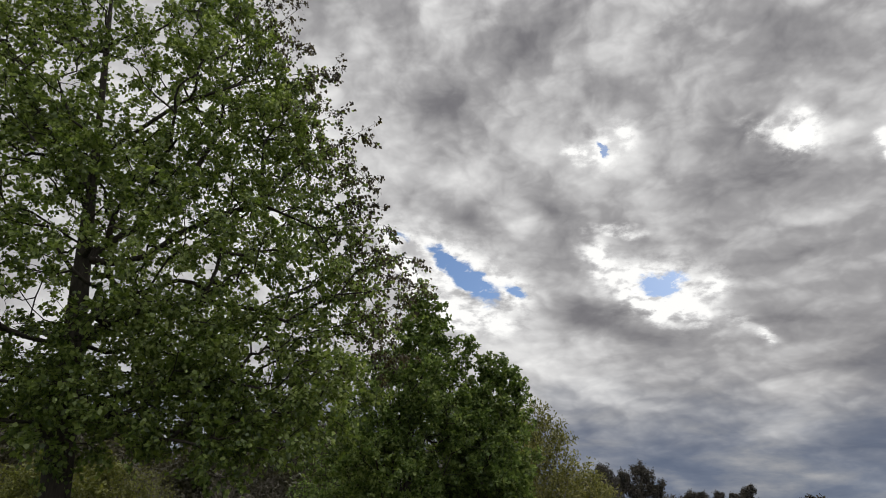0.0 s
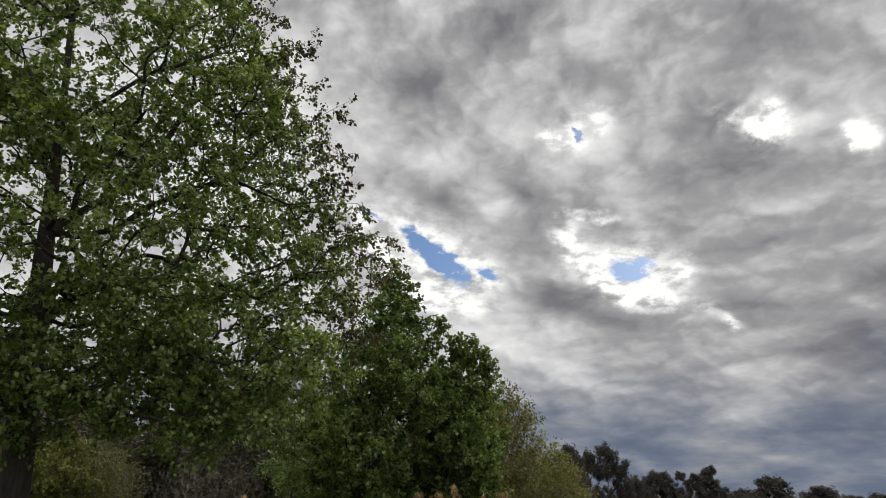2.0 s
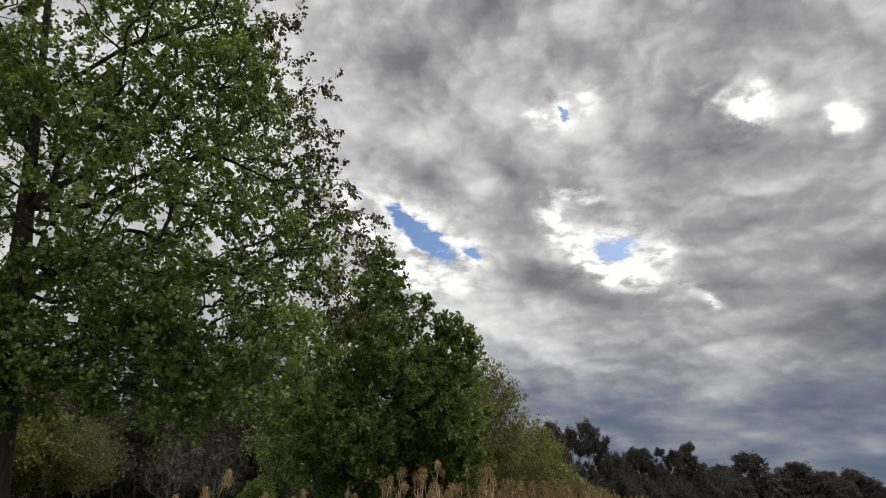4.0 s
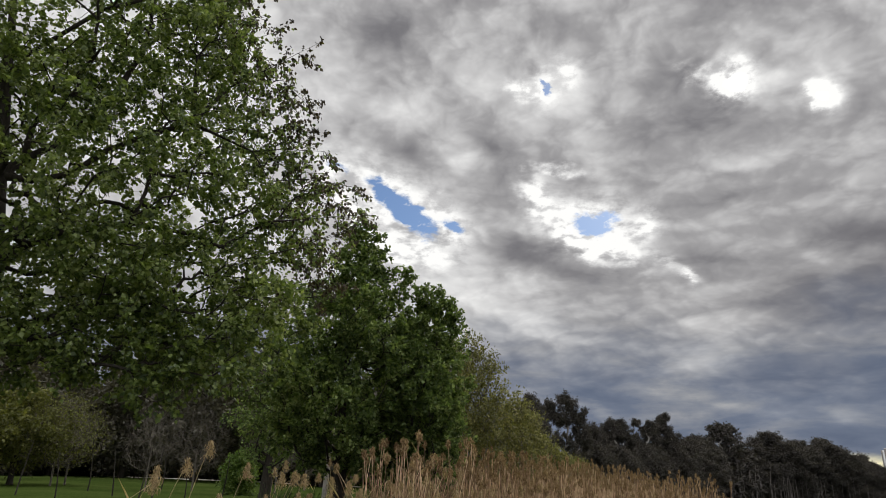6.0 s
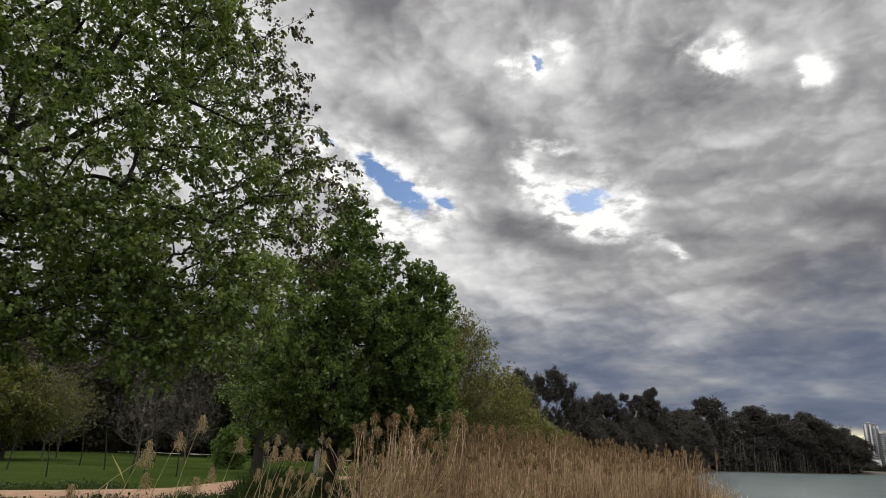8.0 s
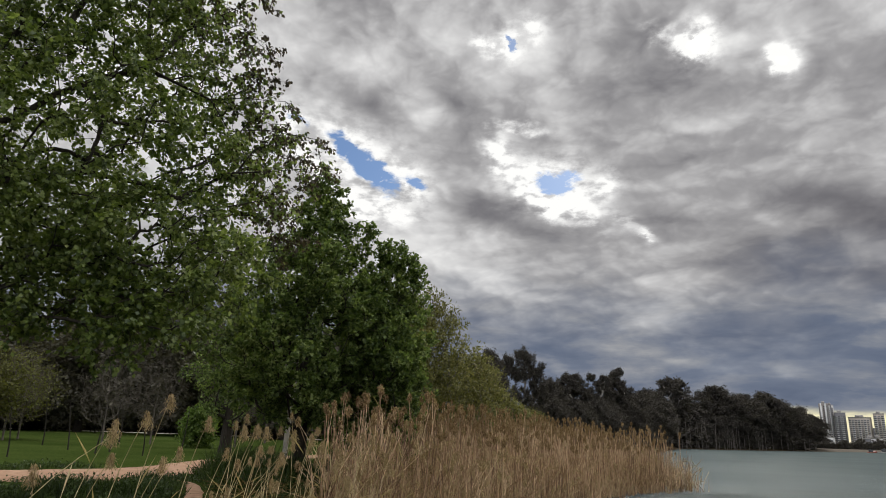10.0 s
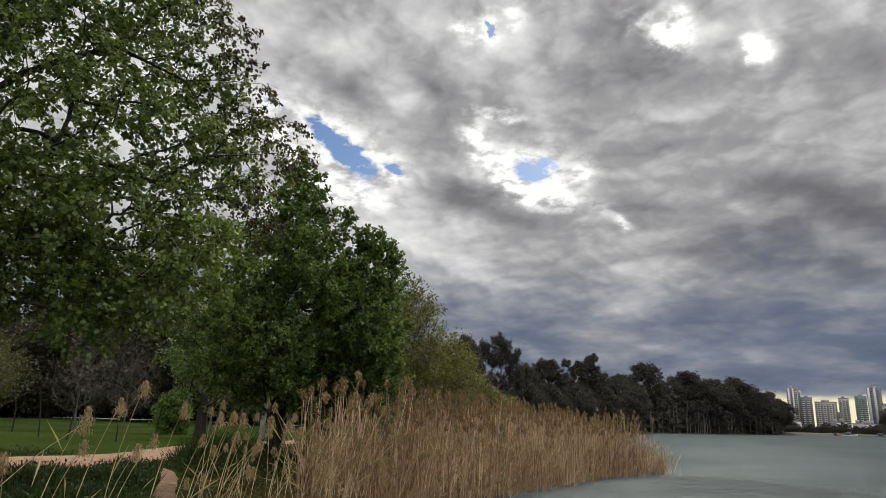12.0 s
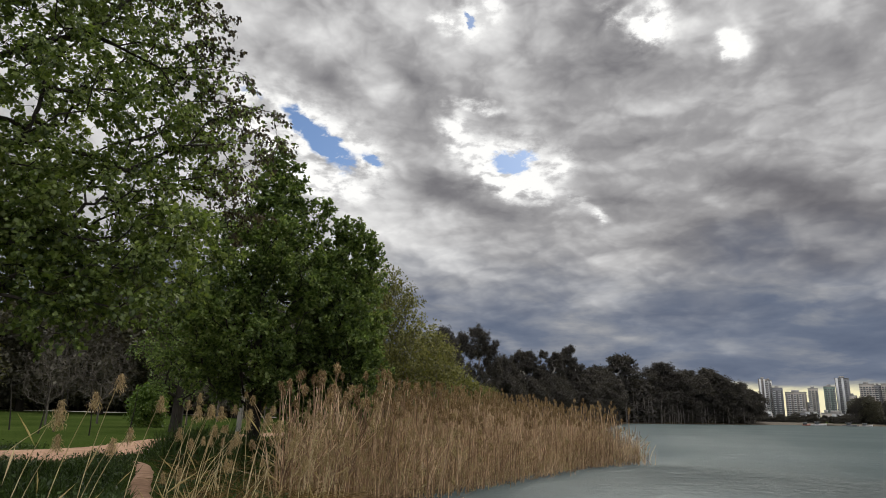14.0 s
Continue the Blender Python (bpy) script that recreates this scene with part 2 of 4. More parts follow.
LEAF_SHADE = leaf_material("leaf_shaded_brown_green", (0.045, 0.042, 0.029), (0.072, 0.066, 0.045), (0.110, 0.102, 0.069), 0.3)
LEAF_YOUNG = leaf_material("leaf_young_yellow_green", (0.056, 0.062, 0.015), (0.12, 0.126, 0.032), (0.20, 0.205, 0.062), 0.45)
LEAF_BRIGHT = leaf_material("leaf_bright_green", (0.055, 0.095, 0.018), (0.115, 0.180, 0.038), (0.21, 0.28, 0.07), 0.45)
GRASS_BLADE = leaf_material("grass_blade", (0.015, 0.027, 0.006), (0.038, 0.065, 0.014), (0.080, 0.118, 0.032), 0.3)
REED_STEM = leaf_material("reed_straw", (0.12, 0.066, 0.036), (0.42, 0.272, 0.162), (0.88, 0.68, 0.47), 0.2, 0.6)
REED_PALE = leaf_material("reed_pale_straw", (0.26, 0.20, 0.10), (0.50, 0.41, 0.24), (0.78, 0.68, 0.46), 0.25, 0.6)
REED_PLUME = leaf_material("reed_plume_brown", (0.17, 0.120, 0.068), (0.32, 0.238, 0.150), (0.50, 0.405, 0.28), 0.4, 0.9, 0.1)
REED_PLUME_FAR = leaf_material("reed_plume_dark_brown", (0.10, 0.062, 0.032), (0.23, 0.158, 0.09), (0.43, 0.32, 0.20), 0.3, 0.9, 0.1)
REED_LEAF = leaf_material("reed_dry_leaf", (0.24, 0.18, 0.10), (0.42, 0.33, 0.19), (0.64, 0.54, 0.36), 0.35, 0.6)
BARK_DARK = bark_material("bark_dark", (0.012, 0.010, 0.008), (0.055, 0.047, 0.038))
BARK_GREY = bark_material("bark_grey", (0.07, 0.062, 0.055), (0.22, 0.20, 0.18))
BARK_BEIGE = bark_material("bark_grey_beige", (0.055, 0.048, 0.039), (0.16, 0.142, 0.116))
BARK_PALE = bark_material("bark_pale", (0.16, 0.145, 0.125), (0.42, 0.40, 0.36))


def ground_material():
    m, n = material("park_ground")
    c = n.add("ShaderNodeTexCoord").outputs["Object"]
    fine = n.noise(c, 9.0, 8, 0.65)
    big = n.noise(c, 0.16, 5, 0.6)
    f = n.math("ADD", n.math("MULTIPLY", fine, 0.55), n.math("MULTIPLY", big, 0.55))
    grass = n.ramp(f, (0.30, (0.016, 0.026, 0.006)), (0.50, (0.029, 0.046, 0.010)), (0.78, (0.062, 0.080, 0.022)))
    soil = n.ramp(fine, (0.3, (0.035, 0.026, 0.018)), (0.7, (0.10, 0.076, 0.05)))
    sep = n.add("ShaderNodeSeparateXYZ")
    n.put(sep.inputs[0], c)
    # bare wet soil along the water
    up = n.span(n.math("ADD", sep.outputs[2], n.math("MULTIPLY", n.math("SUBTRACT", big, 0.5), 0.5)), 0.35, 0.6)
    finish(n, principled(n, n.mix(up, soil, grass), 1.0, n.bump(fine, 0.6, 0.05), 0.0))
    return m


def water_material():
    m, n = material("lake_water")
    c = n.add("ShaderNodeTexCoord").outputs["Object"]
    drift = n.vec("MULTIPLY", c, (0.75, 1.7, 1.0))
    small = n.noise(drift, 3.6, 5, 0.6, 0.6)
    mid = n.noise(drift, 0.42, 5, 0.6, 0.4)
    patch = n.noise(c, 0.055, 4, 0.55)
    h = n.math("ADD", n.math("MULTIPLY", small, 0.35), n.math("MULTIPLY", mid, 1.1))
    # the water is choppier off the reeds' edge
    off = n.vec("LENGTH", n.vec("MULTIPLY", n.vec("SUBTRACT", c, (11.0, 26.0, 0.0)), (0.10, 0.085, 0.0)))
    near = n.span(n.math("MULTIPLY_ADD", n.math("SUBTRACT", n.noise(c, 0.16, 4), 0.5), 1.6, off), 0.15, 1.25, 0.75, 0.0)
    strength = n.math("MAXIMUM", n.span(patch, 0.40, 0.62, 0.42, 0.65), near)
    # turbid water: part of the light comes back from below the surface
    col = n.ramp(patch, (0.35, (0.071, 0.089, 0.087)), (0.7, (0.083, 0.103, 0.100)))
    # the choppy patch's duller reflection is put into the colour as a darker tone
    col = n.mix(near, col, (0.056, 0.067, 0.063))
    body = n.add("ShaderNodeBsdfDiffuse")
    n.put(body.inputs["Color"], col)
    shine = n.add("ShaderNodeBsdfGlossy")
    n.put(shine.inputs["Color"], (0.92, 0.97, 0.98, 1))
    n.put(shine.inputs["Roughness"], 0.1)
    ripple = n.bump(h, strength, n.math("MULTIPLY_ADD", near, 0.4, 0.25))
    n.put(body.inputs["Normal"], ripple)
    n.put(shine.inputs["Normal"], ripple)
    both = n.add("ShaderNodeMixShader")
    n.put(both.inputs[0], 0.06)
    n.put(both.inputs[1], body.outputs[0])
    n.put(both.inputs[2], shine.outputs[0])
    finish(n, both.outputs[0])
    return m


GROUND = ground_material()
WATER = water_material()
DIRT = plain_material("packed_red_dirt", (0.20, 0.118, 0.072), (0.44, 0.280, 0.185), 6.0, 0.95, 0.5, 0.03, 0.15)


# ---- building helpers ----
def mesh_of(name, v, quads=None, tris=None, mat=None, smooth=False):
    """A mesh from arrays of corners and faces."""
    me = bpy.data.meshes.new(name)
    v = np.asarray(v, np.float32).reshape(-1, 3)
    q = np.zeros((0, 4), np.int32) if quads is None else np.asarray(quads, np.int32).reshape(-1, 4)
    t = np.zeros((0, 3), np.int32) if tris is None else np.asarray(tris, np.int32).reshape(-1, 3)
    me.vertices.add(len(v))
    me.vertices.foreach_set("co", v.ravel())
    me.loops.add(q.size + t.size)
    me.loops.foreach_set("vertex_index", np.concatenate([q.ravel(), t.ravel()]).astype(np.int32))
    me.polygons.add(len(q) + len(t))
    starts = np.concatenate([np.arange(len(q)) * 4, q.size + np.arange(len(t)) * 3]).astype(np.int32)
    me.polygons.foreach_set("loop_start", starts)
    me.update(calc_edges=True)
    if mat:
        me.materials.append(mat)
    if smooth:
        me.polygons.foreach_set("use_smooth", np.ones(len(me.polygons), bool))
    return me


def bm_mesh(name, bm, mat):
    me = bpy.data.meshes.new(name)
    bm.normal_update()
    bm.to_mesh(me)
    bm.free()
    me.materials.append(mat)
    return me


def part(name, me, parent, label=""):
    ob = new(name, me)
    ob.parent = parent
    return tagged(ob, label)


def thing(name, at, label, category, group="", kind=""):
    ob = new(name)
    ob.location = at
    return tagged(ob, label, category, group, kind)


class Soup:
    """Gathers corners and faces of many small pieces."""

    def __init__(self):
        self.v, self.q, self.count = [], [], 0

    def add(self, v, q):
        self.v.append(np.asarray(v, np.float32).reshape(-1, 3))
        self.q.append(np.asarray(q, np.int64).reshape(-1, 4) + self.count)
        self.count += len(self.v[-1])

    def mesh(self, name, mat, smooth=False):
        return mesh_of(name, np.concatenate(self.v), np.concatenate(self.q), None, mat, smooth)


def unit(a):
    return a / np.maximum(np.linalg.norm(a, axis=-1, keepdims=True), 1e-9)


def square_to(d):
    """Two directions square to each row of d."""
    ref = np.where(np.abs(d[:, 2:3]) < 0.9, np.array([[0, 0, 1.0]]), np.array([[1.0, 0, 0]]))
    a = unit(np.cross(ref, d))
    return a, np.cross(d, a)


def tubes(soup, p, q, rp, rq, sides):
    """Tapered tubes from points p to q."""
    p, q = np.asarray(p, float), np.asarray(q, float)
    a, b = square_to(unit(q - p))
    ang = np.arange(sides) * 2 * np.pi / sides
    ring = a[:, None] * np.cos(ang)[None, :, None] + b[:, None] * np.sin(ang)[None, :, None]
    v = np.concatenate([p[:, None] + ring * np.asarray(rp)[:, None, None], q[:, None] + ring * np.asarray(rq)[:, None, None]], 1)
    k = np.arange(sides)
    quad = np.stack([k, (k + 1) % sides, sides + (k + 1) % sides, sides + k], 1)
    soup.add(v.reshape(-1, 3), quad[None] + (np.arange(len(p)) * 2 * sides)[:, None, None])


def leaves(soup, at, along, normal, length, width, fold=0.12):
    """Folded pointed leaves: base at, direction along."""
    along = unit(along)
    side = unit(np.cross(along, normal))
    up = np.cross(side, along)
    L, W = np.asarray(length)[:, None], np.asarray(width)[:, None]
    base, tip = at, at + along * L - up * L * 0.10
    mid = at + along * L * 0.42 - up * L * fold
    l = at + along * L * 0.40 + side * W * 0.5
    r = at + along * L * 0.40 - side * W * 0.5
    if np.mean(length) > 0.22 and np.mean(width) > 0.1:
        # far foliage: one face a leaf
        soup.add(np.stack([base, r, tip, l], 1).reshape(-1, 3), np.arange(len(at) * 4).reshape(-1, 4))
        return
    v = np.stack([base, mid, tip, l, r], 1)
    quad = np.array([[0, 1, 2, 3], [0, 4, 2, 1]])
    soup.add(v.reshape(-1, 3), quad[None] + (np.arange(len(at)) * 5)[:, None, None])


# ---- the lie of the land ----
SHORE = np.array([(3.2, -3900), (3.2, -40), (3.0, 0), (1.8, 6), (-0.6, 12), (-1.8, 18), (0.0, 26), (4, 36), (9, 50), (20, 90), (45, 170), (59, 213), (90, 240), (129, 279), (150, 300), (170, 320), (208, 344), (300, 380), (600, 420), (3900, 700), (3900, 3900), (-3900, 3900), (-3900, -3900)], float)


def inland(x, y):
    """Distance to the shore line, positive on land."""
    x, y = np.asarray(x, float), np.asarray(y, float)
    best, inside = np.full(x.shape, 1e9), np.zeros(x.shape, bool)
    for (ax, ay), (bx, by) in zip(SHORE, np.roll(SHORE, -1, 0)):
        ex, ey = bx - ax, by - ay
        k = np.clip(((x - ax) * ex + (y - ay) * ey) / (ex * ex + ey * ey), 0, 1)
        best = np.minimum(best, np.hypot(x - ax - k * ex, y - ay - k * ey))
        if ay != by:
            inside ^= ((ay > y) != (by > y)) & (x < ex * (y - ay) / ey + ax)
    return np.where(inside, best, -best)


def height_at(x, y):
    s = inland(x, y)
    z = np.interp(s, [-8, -2, 0, 1.5, 5, 10, 20, 45, 90], [-0.9, -0.45, -0.02, 0.38, 0.66, 0.85, 1.02, 1.35, 1.5])
    far, bear = np.hypot(x, y), np.degrees(np.arctan2(x, y))
    # a low grassy hump between the track and the reeds
    z = z + 0.36 * np.exp(-((far - 18.8) / 1.6) ** 2) * np.clip((bear + 22.5) / 2, 0, 1) * np.clip((-9 - bear) / 4, 0, 1)
    return z + 0.03 * np.sin(np.asarray(x) * 0.9) * np.cos(np.asarray(y) * 0.7) * np.clip(s / 4, 0, 1)


def hz(x, y):
    return float(height_at(np.array([x]), np.array([y]))[0])


def build_ground():
    rings = np.concatenate([[0.0], np.geomspace(0.7, 4000, 190)])
    turn = np.linspace(0, 2 * np.pi, 361)[:-1]
    x = np.outer(rings, np.sin(turn))
    y = np.outer(rings, np.cos(turn))
    v = np.stack([x, y, height_at(x, y)], -1).reshape(-1, 3)
    n = len(turn)
    i, j = np.meshgrid(np.arange(len(rings) - 1), np.arange(n), indexing="ij")
    q = np.stack([i * n + j, (i + 1) * n + j, (i + 1) * n + (j + 1) % n, i * n + (j + 1) % n], -1)[:, :, ::-1]
    ob = new("ground", mesh_of("ground", v, q, None, GROUND, True))
    tagged(ob, "mown green park lawn sloping to the muddy lake bank", "ground", kind="structure")
    w = 3950
    wat = new("water", mesh_of("water", [(-60, -w, 0), (w, -w, 0), (w, 900, 0), (-60, 900, 0)], [[0, 1, 2, 3]], None, WATER))
    tagged(wat, "grey-green lake water with small wind ripples", "water", kind="structure")


build_ground()


def ribbon(name, line, widths, mat, label, category, lift=0.035, seed=3):
    """A trodden way with ragged edges, laid on the ground."""
    rng = np.random.default_rng(seed)
    line = np.array(line, float)
    d = np.concatenate([[0], np.cumsum(np.hypot(*np.diff(line, axis=0).T))])
    s = np.arange(0, d[-1], 0.35)
    c = np.stack([np.interp(s, d, line[:, 0]), np.interp(s, d, line[:, 1])], 1)
    for _ in range(6):
        c[1:-1] = (c[:-2] + c[1:-1] * 2 + c[2:]) / 4
    w = np.interp(s, d, widths)
    t = unit(np.gradient(c, axis=0))
    nrm = np.stack([t[:, 1], -t[:, 0]], 1)
    cols = np.linspace(-1, 1, 7)
    rag = rng.normal(0, 0.11, (len(s), 2))
    pts = []
    for k in cols:
        off = k * w / 2 * (1 + (rag[:, 0] if k < 0 else rag[:, 1]) * abs(k) ** 3)
        p = c + nrm * off[:, None]
        z = height_at(p[:, 0], p[:, 1]) + lift - 0.05 * abs(k) ** 6
        pts.append(np.column_stack([p, z]))
    v = np.stack(pts, 1)
    i, j = np.meshgrid(np.arange(len(s) - 1), np.arange(6), indexing="ij")
    q = np.stack([i * 7 + j, i * 7 + j + 1, (i + 1) * 7 + j + 1, (i + 1) * 7 + j], -1)
    return tagged(new(name, mesh_of(name, v.reshape(-1, 3), q, None, mat, True)), label, category, kind="structure")


ribbon("path", [(-24, 9.2), (-15, 14.3), (-11.4, 17.3), (-10.5, 20.5), (-10.6, 23.8), (-10.8, 27.5), (-10.0, 31.5), (-8.5, 37), (-4, 46), (2, 60)], [3.2, 3.2, 3.6, 2.9, 1.9, 1.5, 1.8, 2.2, 2.2, 2.2], DIRT, "reddish packed-dirt park path across the lawn", "path")
ribbon("footpath", [(-9.3, 19.2), (-7.8, 18.2), (-6.6, 15.6), (-5.8, 13.4), (-4.5, 10.8), (-3.2, 8.0), (-1.5, 4.0)], [0.6, 0.42, 0.42, 0.46, 0.5, 0.55, 0.6], DIRT, "narrow trodden dirt track through bank grass", "path", 0.045, 5)
ribbon("far_road", [(-130, 66), (-60, 72), (-34, 74), (-12, 78), (8, 90)], [3, 3, 3, 3, 3], plain_material("pale_gravel", (0.34, 0.30, 0.25), (0.55, 0.50, 0.43), 3.0, 0.9), "pale gravel road at the foot of the wood", "road", 0.06, 6)


# ---- trees ----
def skeleton_of(trunk, targets, pull, rng, bend=0.10, guides=()):
    """Joins target points to a trunk, each by a curved branch from the best node so far. Nodes, parents, tips."""
    nodes = [np.array(p, float) for p in trunk]
    parent = [-1] + list(range(len(trunk) - 1))
    run = [0.0]
    for k in range(1, len(trunk)):
        run.append(run[-1] + np.linalg.norm(nodes[k] - nodes[k - 1]))
    cap = len(trunk) + len(targets) * 4 + 400
    P, R = np.zeros((cap, 3)), np.zeros(cap)
    m = len(nodes)
    P[:m], R[:m] = nodes, run
    first = max(1, int(m * 0.3))
    tips = []
    # main limbs first, each from the trunk node nearest to its start
    for line in guides:
        line = np.array(line, float)
        prev = int(np.argmin(np.linalg.norm(P[:m] - line[0], axis=1)))
        for a, b in zip(line[:-1], line[1:]):
            for f in (0.5, 1.0):
                P[m] = a + (b - a) * f
                R[m] = R[prev] + np.linalg.norm(b - a) / 2
                parent.append(prev)
                prev = m
                m += 1
                tips.append(prev)
    axis = np.array(trunk[len(trunk) // 2])
    for t in targets[np.argsort(np.linalg.norm(targets - axis, axis=1))]:
        d = np.linalg.norm(P[first:m] - t, axis=1)
        steep = np.clip((P[first:m, 2] - t[2]) / np.maximum(d, 0.1), 0, 1)
        j = first + int(np.argmin(d * (1 + 0.5 * steep) + pull * R[first:m]))
        span = t - P[j]
        L = np.linalg.norm(span)
        prev = j
        steps = 3 if L > 0.7 else 2
        side = rng.normal(0, bend * L, 3) + np.array([0, 0, -0.06 * L])
        for k in range(1, steps + 1):
            f = k / steps
            P[m] = P[j] + span * f + side * math.sin(math.pi * f)
            R[m] = R[prev] + L / steps
            parent.append(prev)
            prev = m
            m += 1
        tips.append(prev)
    return P[:m], np.array(parent), np.array(tips)


def tree(name, x, y, trunk_r, profile, label, leaf, bark, seed, targets=500, per=70, leaf_len=0.10, leaf_wid=0.085, spread=0.34, pull=0.35, lean=(0, 0), fork=0.55,
         droop=0.35, inner=0.35, ragged=0.22, tip_r=0.006, z=None, squash=(1.0, 1.0, 0.0), guides=(), crown=None, wander=1.0, group="", lobes=(), thin=0.0, category="tree", limbs=False, tight=0.3, shell=2.0, tips_leaf=None, tufts=0):
    """A tree: tapered trunk with limbs, branches down to twigs, and a crown of single leaves. profile: (height, radius) pairs of the crown above the base."""
    rng = np.random.default_rng(seed)
    z0 = hz(x, y) - 0.06 if z is None else z
    hs, rs = np.array([p[0] for p in profile], float), np.array([p[1] for p in profile], float)
    top = hs[-1]
    # target points in the crown, more of them near its surface
    pts, turn0 = [], rng.uniform(0, 6.28)
    while len(pts) < targets:
        h = rng.uniform(hs[0], top)
        r = np.interp(h, hs, rs)
        if rng.uniform() > (max(r, 0.2) / rs.max()) ** 1.4 + 0.02:
            continue
        a = rng.uniform(0, 2 * np.pi)
        lump = 1 + ragged * (math.sin(3 * a + turn0 + h * 0.8) * 0.5 + math.sin(5 * a - 2 * turn0 + h * 1.7) * 0.5) + rng.normal(0, 0.05)
        q = rng.uniform(inner ** shell, 1.0) ** (1 / shell)
        c = (crown[0] + crown[2] * h, crown[1] + crown[3] * h) if crown else (lean[0] * h, lean[1] * h)
        ox, oy = math.cos(a) * r * q * lump, math.sin(a) * r * q * lump
        k = (ox * squash[1] + oy * squash[2]) * (squash[0] - 1)
        p = Vector((c[0] + ox + k * squash[1], c[1] + oy + k * squash[2], h))
        if thin and noise.noise(p * 0.55 + Vector((seed, 0, 0))) < thin - 0.5:
            continue
        pts.append(p)
    for lx, ly, lz, lr, ln in lobes:
        for _ in range(ln):
            d = unit(rng.normal(0, 1, 3)) * lr * rng.uniform(0.2, 1) ** 0.5
            pts.append(Vector((lx, ly, lz)) + Vector(d))
    pts = np.array([tuple(p) for p in pts])
    th = np.linspace(0, top * fork, 9)
    sway = np.cumsum(rng.normal(0, 0.012 * top, (9, 2)), 0) * np.linspace(0, 1, 9)[:, None] * 0.35 * wander
    trunk = np.column_stack([lean[0] * th + sway[:, 0], lean[1] * th + sway[:, 1], th])
    P, parent, tips = skeleton_of(trunk, pts, pull, rng, guides=guides)
    load = np.zeros(len(P))
    load[tips] += 1
    for k in range(len(P) - 1, 0, -1):
        load[parent[k]] += load[k]
    e = math.log(trunk_r / tip_r) / math.log(max(load[0], 2))
    rad = tip_r * np.maximum(load, 1) ** e
    flare = 1 + 0.35 * np.exp(-P[:, 2] / (trunk_r * 1.6))
    rad = rad * np.where(np.arange(len(P)) < 9, flare, 1)
    par = parent[1:]
    own = np.arange(1, len(P))
    rp = np.where((par < 9) & (own >= 9), np.minimum(rad[par], rad[own] * 1.5), np.minimum(rad[par], rad[own] * 1.7))
    ob = thing(name, (x, y, z0), label, category, group)
    # which limb each node belongs to: 0 the trunk and its small shoots
    limb = np.zeros(len(P), int)
    big = 0
    for k in range(9, len(P)):
        if parent[k] >= 9:
            limb[k] = limb[parent[k]]
        elif limbs and rad[k] > tip_r * 2.5:
            big += 1
            limb[k] = big
    # twigs
    k = np.repeat(tips, 4)
    d = unit(rng.normal(0, 1, (len(k), 3)) + unit(P[k] - P[parent[k]]) * 1.2 + np.array([0, 0, -droop]))
    q = P[k] + d * (spread * rng.uniform(0.6, 1.5, (len(k), 1)))
    for b in range(big + 1):
        s = Soup()
        mine = limb[own] == b
        main, thick = mine & (own < 9), mine & (own >= 9) & (rad[own] > tip_r * 3)
        slim, tw = mine & (own >= 9) & ~thick, limb[k] == b
        if main.any():
            tubes(s, P[par[main]], P[own[main]], rad[par[main]], rad[own[main]], 10)
        if thick.any():
            tubes(s, P[par[thick]], P[own[thick]], rp[thick], rad[own[thick]], 6)
        if slim.any():
            tubes(s, P[par[slim]], P[own[slim]], rp[slim], rad[own[slim]], 3)
        if tw.any():
            tubes(s, P[k[tw]], q[tw], np.full(tw.sum(), tip_r * 0.8), np.full(tw.sum(), tip_r * 0.35), 3)
        part("limb" if b else "trunk", s.mesh("limb" if b else "trunk", bark, True), ob)
    if per:
        s = Soup()
        n = len(k) * max(1, per // 4)
        tw = rng.integers(0, len(k), n)
        f = rng.uniform(0.1, 1.12, (n, 1))
        if tufts:
            # leaves stand in tufts along each twig
            f = (np.minimum(np.floor(f * tufts), tufts - 1) + 0.75) / tufts + rng.normal(0, 0.03, (n, 1))
        at = P[k][tw] * (1 - f) + q[tw] * f + rng.normal(0, spread * tight, (n, 3))
        along = rng.normal(0, 0.75, (n, 3)) + d[tw] * 0.7 + np.array([0, 0, -droop])
        nor = rng.normal(0, 0.7, (n, 3)) + np.array([0, 0, 0.9])
        size = rng.uniform(0.65, 1.2, n)
        wide = leaf_wid * size * rng.uniform(0.8, 1.1, n)
        young = np.zeros(n, bool)
        if tips_leaf:
            # young leaves at the crown's outer ends
            c = (crown[0] + crown[2] * at[:, 2], crown[1] + crown[3] * at[:, 2])
            out = np.hypot(at[:, 0] - c[0], at[:, 1] - c[1]) / np.interp(at[:, 2], hs, np.maximum(rs, 0.3))
            young = (out + rng.normal(0, 0.11, n) > 0.93) & (at[:, 2] > 5)
            y_ = Soup()
            leaves(y_, at[young], along[young] + np.array([0, 0, -0.6]), nor[young], leaf_len * size[young], wide[young] * 0.8)
            part("young_leaves", y_.mesh("young_leaves", tips_leaf), ob, "dark copper-coloured young leaves")
        leaves(s, at[~young], along[~young], nor[~young], (leaf_len * size)[~young], wide[~young])
        part("crown", s.mesh("crown", leaf), ob)
    return ob


def copied(ob, x, y, scale, turn, z=None):
    return copy_thing(ob, Matrix.Translation((x, y, hz(x, y) - 0.06 if z is None else z)) @ Matrix.Rotation(turn, 4, "Z") @ Matrix.Diagonal((scale[0], scale[0], scale[1], 1)))


